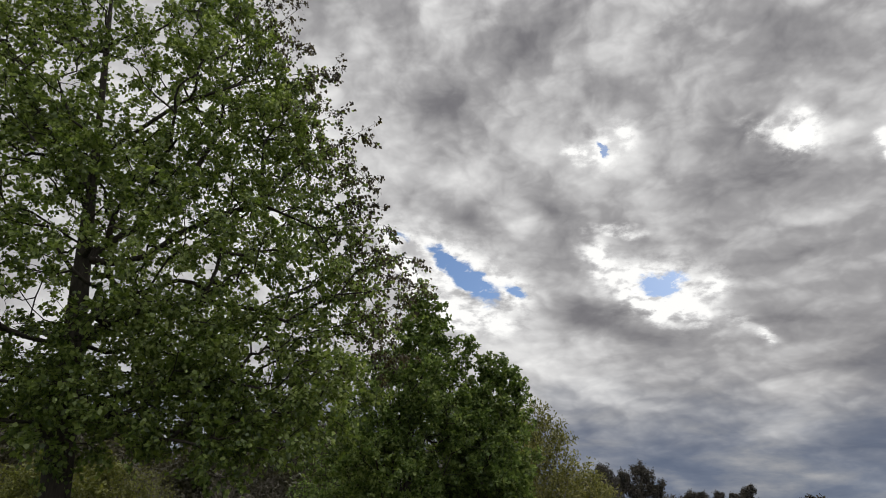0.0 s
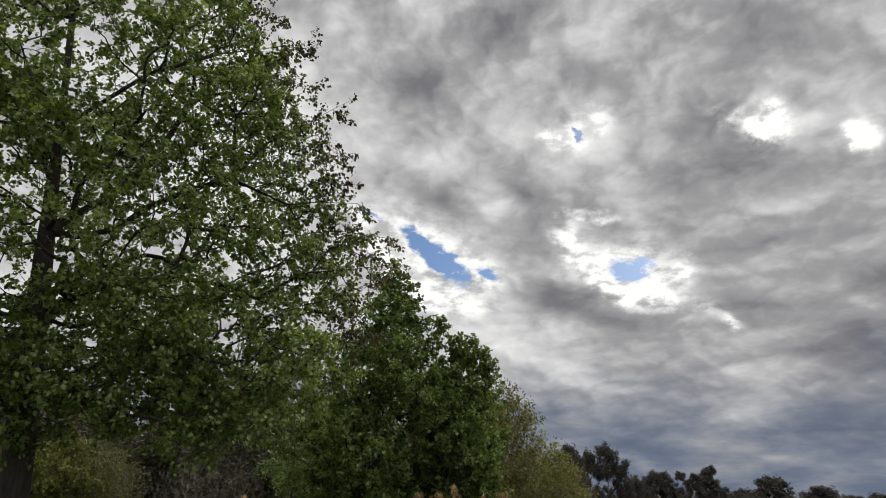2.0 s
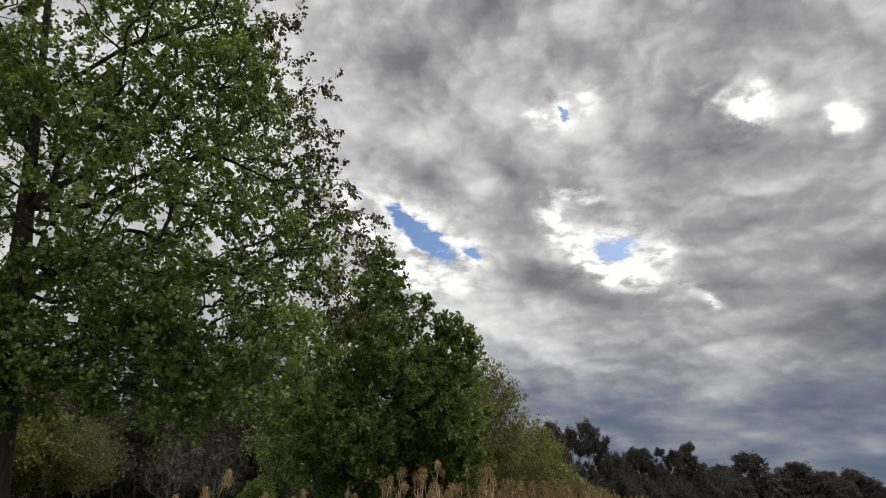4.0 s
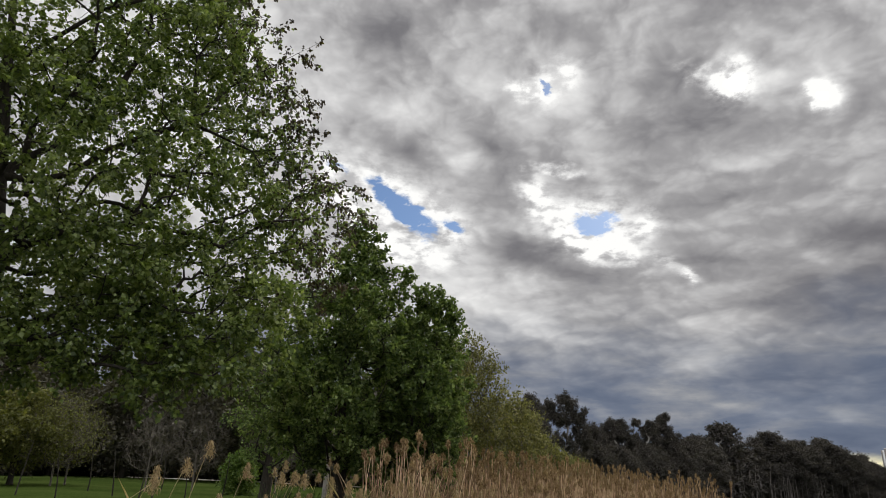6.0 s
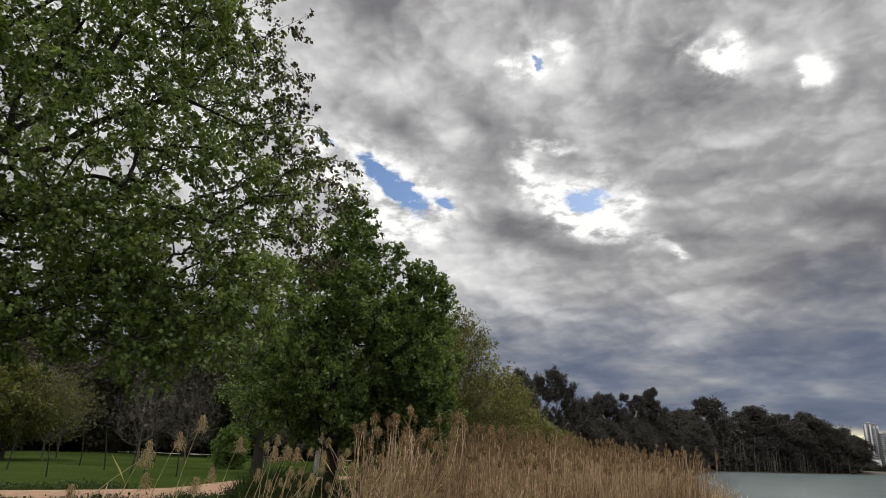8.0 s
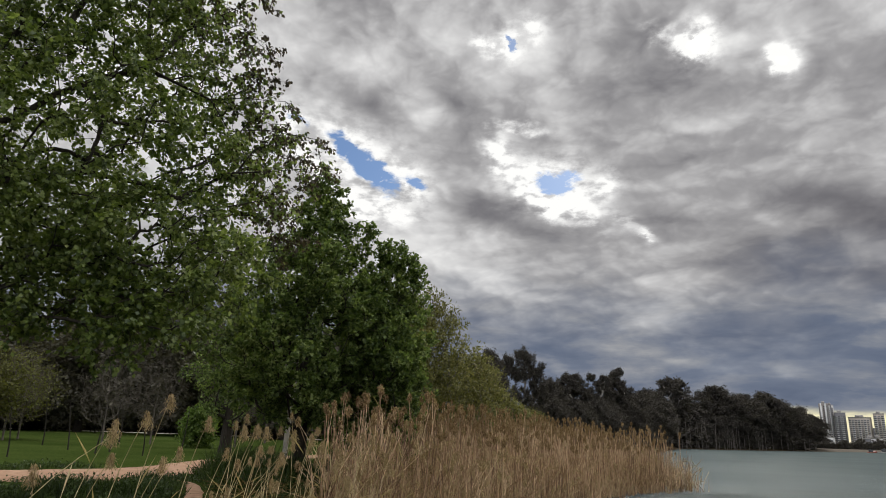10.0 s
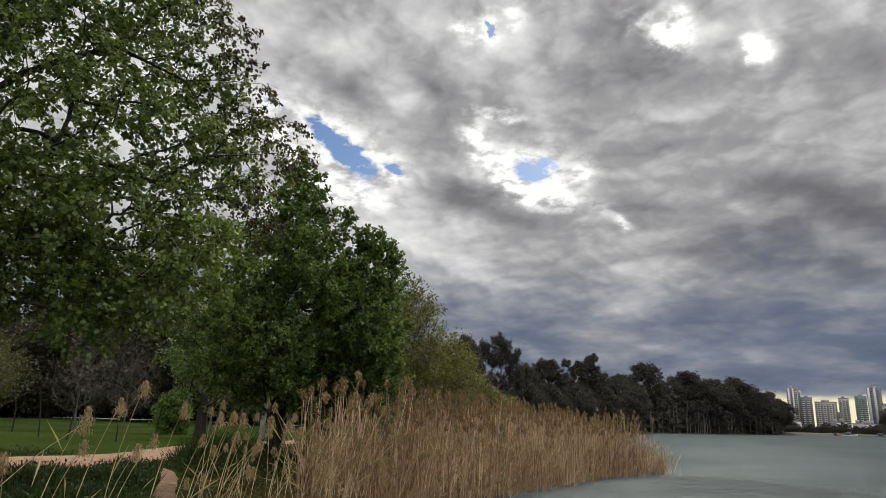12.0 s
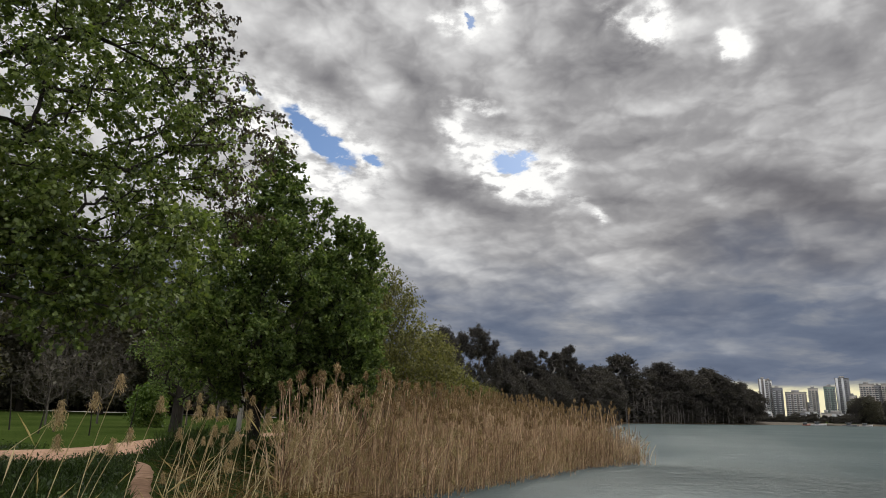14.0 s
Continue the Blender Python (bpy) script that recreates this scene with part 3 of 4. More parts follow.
# the tall tree over the bank
MAIN_BOUGHS = [[(-0.67, -0.61, 6.07), (0.37, -0.21, 6.51), (0.81, 0.02, 7.09), (1.33, 0.4, 7.64), (1.99, 0.71, 8.04)], [(-0.67, -0.61, 6.07), (-1.13, -1.4, 6.23), (-1.61, -2.3, 6.12)], [(-0.96, -0.91, 7.7), (-0.58, -0.81, 8.72), (0.27, -0.29, 10.09), (1.32, 0.39, 11.06), (2.43, 1.08, 11.75)], [(-0.51, -0.46, 4.85), (0.48, -0.25, 5.34), (1.53, 0.17, 5.69), (2.36, 0.81, 5.69), (3.22, 1.37, 5.4)], [(-0.49, -0.45, 4.44), (0.85, -0.33, 4.65), (1.94, -0.04, 4.42), (2.58, 0.36, 3.92)], [(-0.86, -0.8, 7.12), (-1.04, -1.44, 8.12), (-1.43, -2.22, 9.01)], [(-0.72, -0.66, 6.34), (-0.35, 0.1, 7.3), (0.05, 0.8, 8.7), (0.18, 1.3, 10.4), (-0.07, 1.61, 13.32)]]
OUTER_BOUGHS = [[(1.32, 0.39, 11.06), (2.48, 0.99, 11.67), (2.96, 1.13, 11.67)], [(1.3, 0.37, 9.14), (2.5, 0.89, 9.98), (3.2, 1.14, 10.46)], [(1.88, 0.76, 8.49), (3.1, 1.2, 9.54), (3.73, 1.37, 10.08)], [(2.56, 1.03, 7.51), (3.61, 1.44, 7.79), (4.44, 1.65, 7.83)], [(2.83, 1.18, 6.92), (4.14, 1.54, 7.15), (5.11, 1.76, 7.05)], [(2.94, 1.23, 6.07), (4.22, 1.57, 6.28), (5.26, 1.8, 6.46)], [(0.11, 1.37, 13.07), (1.07, 1.43, 13.73), (1.62, 1.42, 14.22)], [(3.26, 1.28, 5.37), (4.21, 1.46, 5.64), (4.89, 1.59, 6.0)]]
LOW_BOUGHS = [(-0.53, -1.18, 4.11, 1.1, 24), (0.58, -0.56, 4.59, 1.1, 24), (0.94, -0.51, 3.61, 0.9, 22), (1.92, 0.31, 4.63, 1.1, 24), (2.24, 0.28, 3.71, 0.9, 22), (-0.21, -1.0, 3.4, 1.0, 22), (3.49, 1.05, 4.41, 0.9, 22), (3.15, 0.67, 3.5, 0.7, 18), (2.52, 0.09, 2.92, 0.5, 12), (0.27, -0.43, 8.2, 0.9, 30), (-1.09, -1.81, 8.58, 0.8, 22), (1.33, 0.4, 4.66, 0.7, 14)]
EDGE_BOUGHS = [(1.15, 0.92, 13.6, 0.6, 4), (1.6, 1.3, 12.5, 0.6, 4), (2.1, 1.7, 11.3, 0.6, 4), (2.5, 2.0, 10.6, 0.5, 4), (3.05, 2.4, 9.7, 0.5, 4), (3.4, 2.6, 8.9, 0.5, 4)]
tree("tall_tree", -8.46, 9.87, 0.24, [(3.0, 2.6), (3.6, 4.6), (4.6, 5.8), (6.6, 6.3), (7.8, 5.7), (9.4, 4.9), (11.0, 4.3), (12.6, 3.4), (14.0, 2.2), (15.8, 0.2)],
     "tall leafy tree with grey-brown limbs and fresh green leaves", LEAF_TALL, BARK_DARK, 11, targets=1420, per=88, leaf_len=0.09, leaf_wid=0.086, spread=0.40, pull=0.3, fork=0.8, droop=0.5, inner=0.45, shell=4.0, ragged=0.13, limbs=True,
     squash=(0.4, -0.683, 0.730), lean=(-0.11, -0.10), crown=(-0.44, -0.37, -0.03, -0.03), wander=0.3, guides=MAIN_BOUGHS + OUTER_BOUGHS, lobes=LOW_BOUGHS + EDGE_BOUGHS, tight=0.115, tips_leaf=LEAF_COPPER, tufts=2)
# two dense dark-green trees on the bank
tree("bank_tree", -5.3, 19.4, 0.18, [(1.7, 1.1), (2.6, 2.2), (4.2, 2.6), (6.0, 1.9), (7.4, 0.9), (9.2, 0.15)], "dense round-leaved dark green tree on the lake bank", LEAF_DENSE, BARK_DARK, 21, targets=680, per=92,
     leaf_len=0.115, leaf_wid=0.095, spread=0.34, inner=0.3, droop=0.1, ragged=0.4, tight=0.125, tufts=2, lobes=[(0.15, -0.11, 9.32, 0.14, 3), (0.46, -0.03, 8.84, 0.14, 3), (-0.12, -0.18, 8.83, 0.14, 3), (0.75, 0.04, 8.12, 0.14, 3), (1.07, 0.11, 7.72, 0.14, 3), (-0.43, -0.27, 8.17, 0.14, 3)], guides=[[(0.03, -0.11, 4.62), (0.2, -0.02, 6.96), (0.22, 0.0, 9.3)], [(-0.07, -0.13, 3.94), (-0.56, -0.7, 5.51), (-0.85, -0.79, 7.04)], [(0.03, -0.11, 4.62), (-0.39, -0.02, 6.21), (-0.29, 0.01, 7.86)], [(0.01, -0.11, 3.94), (0.81, -0.12, 5.5), (1.01, -0.07, 7.31)]], group="dense trees on the bank", limbs=True)
tree("bank_tree", -3.1, 20.2, 0.14, [(0.6, 0.9), (1.8, 1.2), (3.6, 1.4), (5.2, 1.25), (6.4, 0.85), (7.3, 0.25)], "dense dark green tree with upright young shoots", LEAF_DENSE, BARK_DARK, 22, targets=430, per=92,
     leaf_len=0.115, leaf_wid=0.095, spread=0.30, inner=0.25, droop=-0.1, ragged=0.25, tight=0.125, tufts=2, lobes=[(-0.65, -0.59, 7.97, 0.14, 3), (-0.85, -0.63, 7.53, 0.14, 3), (-0.11, -0.49, 7.40, 0.14, 3), (0.44, -0.41, 7.31, 0.14, 3), (0.76, -0.37, 6.92, 0.14, 3), (1.00, -0.34, 6.45, 0.14, 3)], guides=[[(-0.58, -0.13, 4.19), (-0.69, -0.26, 6.13), (-0.76, -0.27, 7.76)], [(-0.43, -0.11, 4.55), (0.03, -0.24, 5.97), (0.27, -0.2, 7.17)], [(-0.41, -0.1, 4.2), (0.58, -0.16, 5.28), (0.91, -0.12, 6.42)], [(-0.52, -0.12, 4.54), (-1.14, -0.24, 6.12), (-1.16, -0.25, 7.23)], [(-0.46, -0.11, 4.9), (-0.32, -0.19, 6.34), (-0.24, -0.18, 7.37)]], group="dense trees on the bank", limbs=True)
# thin olive willows beyond, along the shore
for i, (x, y, h, r, s) in enumerate([(-2.6, 31, 8.3, 2.7, 31), (-0.6, 39, 6.3, 2.6, 32), (1.0, 48, 4.4, 2.5, 33), (-4.5, 36, 9.0, 2.5, 34), (3.6, 54, 3.4, 2.4, 35)]):
    tree("willow", x, y, 0.12, [(0.2, r * 0.8), (h * 0.3, r), (h * 0.65, r * 0.75), (h * 0.88, r * 0.42), (h, 0.1)], "thin olive-yellow willow tree on the lake shore", LEAF_WILLOW, BARK_GREY, s, targets=480, per=60,
         leaf_len=0.16, leaf_wid=0.08, spread=0.42, inner=0.12, droop=-0.2, ragged=0.3, group="willows along the shore")

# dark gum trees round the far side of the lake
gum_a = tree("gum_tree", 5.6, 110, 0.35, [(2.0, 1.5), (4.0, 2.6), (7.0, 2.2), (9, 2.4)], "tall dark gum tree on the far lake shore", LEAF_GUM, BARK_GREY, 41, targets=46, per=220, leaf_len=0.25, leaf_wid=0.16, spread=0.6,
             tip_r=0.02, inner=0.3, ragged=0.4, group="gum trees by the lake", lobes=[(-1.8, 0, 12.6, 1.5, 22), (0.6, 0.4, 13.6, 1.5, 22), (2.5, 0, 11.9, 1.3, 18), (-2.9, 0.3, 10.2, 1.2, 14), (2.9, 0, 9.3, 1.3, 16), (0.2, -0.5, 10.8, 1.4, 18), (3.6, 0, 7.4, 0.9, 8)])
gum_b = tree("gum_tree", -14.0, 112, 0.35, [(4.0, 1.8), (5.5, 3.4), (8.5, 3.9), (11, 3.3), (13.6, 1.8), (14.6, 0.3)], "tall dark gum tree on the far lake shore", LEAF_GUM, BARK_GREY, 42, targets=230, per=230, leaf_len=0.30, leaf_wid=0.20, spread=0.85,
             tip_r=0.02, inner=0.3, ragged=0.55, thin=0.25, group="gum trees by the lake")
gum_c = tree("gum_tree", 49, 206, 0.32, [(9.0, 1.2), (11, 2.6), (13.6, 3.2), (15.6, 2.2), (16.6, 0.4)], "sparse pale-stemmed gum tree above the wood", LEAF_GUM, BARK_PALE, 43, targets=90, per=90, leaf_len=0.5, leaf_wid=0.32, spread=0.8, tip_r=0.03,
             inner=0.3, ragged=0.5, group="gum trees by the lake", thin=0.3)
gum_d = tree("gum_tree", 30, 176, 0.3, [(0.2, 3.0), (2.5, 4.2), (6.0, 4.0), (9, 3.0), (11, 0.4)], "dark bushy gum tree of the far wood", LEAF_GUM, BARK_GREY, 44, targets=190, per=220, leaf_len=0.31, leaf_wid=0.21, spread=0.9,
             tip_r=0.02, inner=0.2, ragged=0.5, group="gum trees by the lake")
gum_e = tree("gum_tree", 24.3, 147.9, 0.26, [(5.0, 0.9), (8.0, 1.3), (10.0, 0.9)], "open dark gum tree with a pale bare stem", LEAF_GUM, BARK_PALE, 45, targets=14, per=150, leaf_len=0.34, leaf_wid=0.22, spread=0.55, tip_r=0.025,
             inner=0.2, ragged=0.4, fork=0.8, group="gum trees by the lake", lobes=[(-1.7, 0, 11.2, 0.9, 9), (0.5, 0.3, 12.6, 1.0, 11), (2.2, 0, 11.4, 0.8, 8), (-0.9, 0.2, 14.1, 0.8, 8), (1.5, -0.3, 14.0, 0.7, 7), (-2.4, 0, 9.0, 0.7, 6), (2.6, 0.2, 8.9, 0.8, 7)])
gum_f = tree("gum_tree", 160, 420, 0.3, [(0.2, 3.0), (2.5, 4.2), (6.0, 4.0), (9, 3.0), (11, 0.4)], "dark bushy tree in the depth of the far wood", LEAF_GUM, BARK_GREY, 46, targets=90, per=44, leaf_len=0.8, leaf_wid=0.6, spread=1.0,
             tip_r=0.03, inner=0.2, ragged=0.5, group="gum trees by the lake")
GUMS = {"a": (gum_a, 15.0, 7.0), "b": (gum_b, 14.6, 8.0), "c": (gum_c, 16.6, 6.6), "d": (gum_d, 11.0, 8.4)}
WOOD_NEAR = [
    (0.4, 98.0, "b", 13.1, 5.1), (12.2, 129.4, "d", 12.2, 6.7), (17.3, 138.9, "a", 13.7, 7.3), (22.9, 148.2, "d", 11.5, 7.8), (29.7, 157.2, "a", 15.3, 8.3), (41.3, 185.5, "b", 13.6, 11.5),
    (47.9, 194.2, "b", 13.8, 10.4), (12.8, 119.3, "d", 7.9, 6.2), (17.9, 126.7, "d", 7.8, 6.6), (24.2, 137.9, "d", 9.1, 7.3), (32.8, 156.6, "d", 9.7, 8.3), (41.8, 175.1, "d", 9.3, 9.3), (-8, 104, "d", 10.0, 8.0),
]
WOOD_FAR = [
    (59.8, 217.9, "c", 21.8, 10.0), (68.4, 225.9, "b", 13.5, 12.3), (78.3, 234.2, "b", 20.0, 17.1), (91.7, 246.5, "b", 18.5, 15.9), (104.1, 258.8, "b", 20.2, 18.1), (116.7, 270.9, "b", 16.0, 15.3), (128.0, 282.3, "b", 16.1, 13.4),
    (136.0, 290.8, "b", 13.7, 9.7), (64.2, 221.9, "d", 9.9, 12.0), (72.2, 228.9, "d", 12.2, 12.5), (84.7, 239.5, "d", 12.9, 13.2), (98.0, 252.7, "b", 13.7, 14.1), (110.4, 264.9, "d", 12.3, 14.9), (121.7, 276.4, "d", 11.8, 13.1),
]
rng = np.random.default_rng(5)
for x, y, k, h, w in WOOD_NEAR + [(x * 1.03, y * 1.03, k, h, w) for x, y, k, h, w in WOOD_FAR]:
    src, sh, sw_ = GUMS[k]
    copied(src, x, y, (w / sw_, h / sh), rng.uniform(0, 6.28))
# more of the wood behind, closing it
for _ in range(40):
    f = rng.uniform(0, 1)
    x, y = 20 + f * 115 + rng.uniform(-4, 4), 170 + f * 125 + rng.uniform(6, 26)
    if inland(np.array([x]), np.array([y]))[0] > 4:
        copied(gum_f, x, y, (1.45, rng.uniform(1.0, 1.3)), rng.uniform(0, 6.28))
copied(gum_e, 30.5, 158.0, (1.05, 1.15), 2.0)
copied(gum_e, 17.5, 136.0, (0.95, 0.92), 4.0)
# pale stems standing in front of the wood
stem = thing("slim_gum_tree", (67, 221.5, 0.3), "slim grey leafless gum tree at the water's edge", "tree", "pale stems by the water")
s = Soup()
zz = np.linspace(0, 9, 7)
pp = np.column_stack([0.05 * zz + 0.15 * np.sin(zz), 0.02 * zz, zz])
tubes(s, pp[:-1], pp[1:], np.linspace(0.11, 0.06, 6), np.linspace(0.10, 0.04, 6), 7)
part("trunk", s.mesh("trunk", BARK_GREY, True), stem)
for i in range(44):
    f = rng.uniform(0, 1)
    x, y = (59 + f / 0.45 * 31, 213 + f / 0.45 * 27) if f < 0.45 else (90 + (f - 0.45) / 0.55 * 39, 240 + (f - 0.45) / 0.55 * 39)
    copied(stem, x - 0.4, y + 0.5, (rng.uniform(0.6, 1.1), rng.uniform(0.5, 1.15)), rng.uniform(0, 6.28))

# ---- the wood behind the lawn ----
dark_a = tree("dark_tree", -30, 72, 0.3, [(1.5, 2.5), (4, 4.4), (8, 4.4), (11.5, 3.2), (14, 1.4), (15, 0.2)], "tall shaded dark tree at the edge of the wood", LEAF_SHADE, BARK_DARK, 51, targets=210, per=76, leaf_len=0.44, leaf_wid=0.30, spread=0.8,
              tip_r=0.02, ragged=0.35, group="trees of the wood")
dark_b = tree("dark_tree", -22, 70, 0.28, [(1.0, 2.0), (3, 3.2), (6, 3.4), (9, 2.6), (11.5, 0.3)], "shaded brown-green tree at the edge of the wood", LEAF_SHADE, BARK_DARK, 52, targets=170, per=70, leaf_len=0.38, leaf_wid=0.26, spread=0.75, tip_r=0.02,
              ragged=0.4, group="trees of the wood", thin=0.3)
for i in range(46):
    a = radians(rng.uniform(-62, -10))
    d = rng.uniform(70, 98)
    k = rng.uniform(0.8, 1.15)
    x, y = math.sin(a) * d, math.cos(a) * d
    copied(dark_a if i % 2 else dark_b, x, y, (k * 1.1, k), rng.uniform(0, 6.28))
for i in range(40):
    a = radians(rng.uniform(-64, -8))
    d = rng.uniform(92, 112)
    copied(gum_f, math.sin(a) * d, math.cos(a) * d, (0.9, rng.uniform(0.45, 0.7)), rng.uniform(0, 6.28))
bare_a = tree("bare_tree", -21.5, 37, 0.055, [(1.2, 0.6), (2.0, 1.6), (3.4, 1.9), (4.6, 1.1), (5.2, 0.2)], "leafless grey young tree on the lawn", LEAF_YOUNG, BARK_BEIGE, 61, targets=220, per=0, spread=0.45, tip_r=0.006, droop=-0.9, inner=0.1, fork=0.45,
              group="bare trees on the lawn")
bare_b = tree("bare_tree", -27, 36.5, 0.055, [(1.2, 0.7), (2.2, 1.8), (3.6, 2.0), (4.8, 1.0), (5.4, 0.2)], "young grey tree just coming into leaf", LEAF_YOUNG, BARK_BEIGE, 62, targets=240, per=8, leaf_len=0.14, leaf_wid=0.08, spread=0.4, tip_r=0.006,
              inner=0.15, fork=0.4, group="bare trees on the lawn")
for a, d, k, src in [(-26.8, 46, 1.0, bare_a), (-20.5, 46, 1.1, bare_a), (-18.2, 56, 1.3, bare_a), (-35.6, 48, 1.0, bare_b), (-14.5, 54, 1.2, bare_a)]:
    copied(src, math.sin(radians(a)) * d, math.cos(radians(a)) * d, (k, k), rng.uniform(0, 6.28))
for a, d, s_, h in [(-39.0, 46, 71, 5.8), (-43.2, 44, 72, 5.2), (-42.0, 56, 73, 5.6), (-48, 50, 74, 5.5)]:
    tree("young_tree", math.sin(radians(a)) * d, math.cos(radians(a)) * d, 0.15, [(1.3, 1.2), (2.2, 2.6), (3.6, 2.6), (h * 0.85, 1.3), (h, 0.2)], "round yellow-green young tree on the lawn", LEAF_YOUNG, BARK_DARK, s_, targets=150, per=90, leaf_len=0.2,
         leaf_wid=0.13, spread=0.5, ragged=0.3, group="young trees on the lawn")
tree("bush", math.sin(radians(-23.4)) * 42, math.cos(radians(-23.4)) * 42, 0.06, [(0.1, 0.5), (0.9, 0.8), (1.7, 0.75), (2.4, 0.25)], "round bright green bush on the lawn", LEAF_BRIGHT, BARK_DARK, 81, targets=130, per=80, leaf_len=0.14, leaf_wid=0.11, spread=0.3,
     category="bush")
# the stout old trunk with low leafy sprouts
tree("old_tree", -13.4, 34.5, 0.27, [(1.6, 0.6), (2.6, 1.5), (3.8, 1.9), (5.2, 1.4), (6.4, 0.3)], "stout dark-barked old tree with low leafy sprouts", LEAF_DENSE, BARK_DARK, 82, targets=110, per=48, leaf_len=0.15, leaf_wid=0.12, spread=0.4,
     ragged=0.4, thin=0.35)
# saplings tied to nothing, thin dark stems on the lawn
sap = thing("sapling", (-17, 30, hz(-17, 30)), "thin dark leafless sapling on the lawn", "sapling", "saplings on the lawn")
s = Soup()
zz = np.linspace(0, 2.3, 6)
pp = np.column_stack([0.10 * zz, 0.06 * np.sin(zz * 2), zz])
tubes(s, pp[:-1], pp[1:], np.linspace(0.035, 0.02, 5), np.linspace(0.03, 0.01, 5), 6)
part("stem", s.mesh("stem", BARK_DARK, True), sap)
for a, d, k in [(-36, 29, 0.8), (-30.5, 33, 1.0), (-27.2, 32, 0.9), (-34, 40, 1.1), (-24.5, 37, 0.9), (-21, 43, 1.0), (-32.3, 36, 1.0), (-38.5, 34, 1.0), (-29, 45, 1.2)]:
    x, y = math.sin(radians(a)) * d, math.cos(radians(a)) * d
    copied(sap, x, y, (k, k), rng.uniform(0, 6.28))

# ---- the leaning post by the bank ----
post_mat = plain_material("weathered_pale_wood", (0.48, 0.45, 0.39), (0.74, 0.70, 0.62), 9.0, 0.85, 0.5, 0.01)
post = thing("post", (-6.27, 21.08, hz(-6.27, 21.08) - 0.1), "weathered pale leaning post by the bank", "post")
bm = bmesh.new()
bmesh.ops.create_cube(bm, size=1, matrix=Matrix.Translation((0, 0, 1.96)) @ Matrix.Diagonal((0.14, 0.12, 3.92, 1)))
bmesh.ops.bevel(bm, geom=bm.edges[:], offset=0.015, segments=2, affect="EDGES")
for v in bm.verts:
    v.co.x += 0.04 * v.co.z
    if v.co.z > 1.5:
        v.co.z += v.co.x * 0.3
part("shaft", bm_mesh("shaft", bm, post_mat), post)


# ---- a pale boulder beside the path ----
rock = thing("boulder", (-6.41, 18.94, hz(-6.41, 18.94) + 0.12), "rounded pale boulder beside the dirt path", "rock")
bm = bmesh.new()
bmesh.ops.create_icosphere(bm, subdivisions=3, radius=0.5)
for v in bm.verts:
    v.co *= 1 + 0.22 * noise.noise(v.co * 2.1)
    v.co.z = max(v.co.z, -0.15) * 0.75
part("stone", bm_mesh("stone", bm, plain_material("pale_stone", (0.30, 0.27, 0.22), (0.52, 0.48, 0.41), 5.0, 0.9, 0.6, 0.03)), rock)


# ---- reeds ----
def reed_parts(rng, stems, blades, plumes, x, y, z, h, lean, plume_n=18, blade_n=3, r=0.008, segs=4, head=0.26, strand=0.012, fat=1.0):
    """One dry reed: a bent stalk, hanging blades and a feathery drooping plume."""
    f = np.linspace(0, 1, segs + 1)
    base = np.array([x, y, z])
    bow = np.outer(f ** 2, [lean[0], lean[1], -0.10 * np.hypot(*lean)])
    p = base + np.outer(f, [0, 0, h]) + bow
    rr = r * (1 - 0.55 * f)
    tubes(stems, p[:-1], p[1:], rr[:-1], rr[1:], 3)
    if blade_n:
        k = rng.uniform(0.25, 0.9, blade_n)
        at = base + np.outer(k, [0, 0, h]) + np.outer(k ** 2, [lean[0], lean[1], -0.10 * np.hypot(*lean)])
        a = rng.uniform(0, 6.28, blade_n)
        d = np.column_stack([np.cos(a) * 0.6, np.sin(a) * 0.6, rng.uniform(-1.2, 1.5, blade_n)])
        leaves(blades, at, d, np.tile([0.1, 0.1, 1.0], (blade_n, 1)), rng.uniform(0.16, 0.5, blade_n), rng.uniform(0.010, 0.020, blade_n), 0.05)
    if plume_n:
        # a soft mop of fine strands that hang to one side
        top = p[-1]
        dirn = unit(p[-1] - p[-2])
        side = unit(np.array([lean[0] + 1e-4, lean[1], 0.0]))
        u = rng.uniform(0, 1, plume_n) ** 1.2
        d = rng.normal(0, 0.35, (plume_n, 3)) + side * 0.25 + dirn * 0.25 * (u[:, None] - 0.3) + np.array([0, 0, -0.9])
        if fat > 1:
            ctr = top + unit(rng.normal(0, 1, (plume_n, 3))) * (head * 0.36 * rng.uniform(0.2, 1, (plume_n, 1)) ** 0.5) * np.array([0.6, 0.6, 1.15])
        else:
            drop = rng.uniform(0, 1, (plume_n, 1))
            ctr = top + side * head * 0.12 + np.array([0, 0, head * 0.4]) - drop * np.array([0, 0, head * 0.85]) + rng.normal(0, 1, (plume_n, 3)) * (0.05 + 0.13 * drop) * head * np.array([1, 1, 0.5])
        leaves(plumes, ctr + np.array([0, 0, head * 0.12]), d, rng.normal(0, 1, (plume_n, 3)), rng.uniform(0.14, 0.30, plume_n) * head, strand * rng.uniform(0.7, 1.3, plume_n), 0.02)


BED = np.array([(-3.2, 13.5), (-0.9, 16.6), (0.2, 18.6), (3.2, 23.8), (6.6, 29.6), (10.0, 32.6), (10.4, 35.5), (9.5, 41), (8, 48), (3.5, 44), (0, 33), (-2.2, 25), (-3.8, 18)], float)


def in_bed(x, y):
    inside = False
    for (ax, ay), (bx, by) in zip(BED, np.roll(BED, -1, 0)):
        if (ay > y) != (by > y) and x < (bx - ax) * (y - ay) / (by - ay) + ax:
            inside = not inside
    return inside


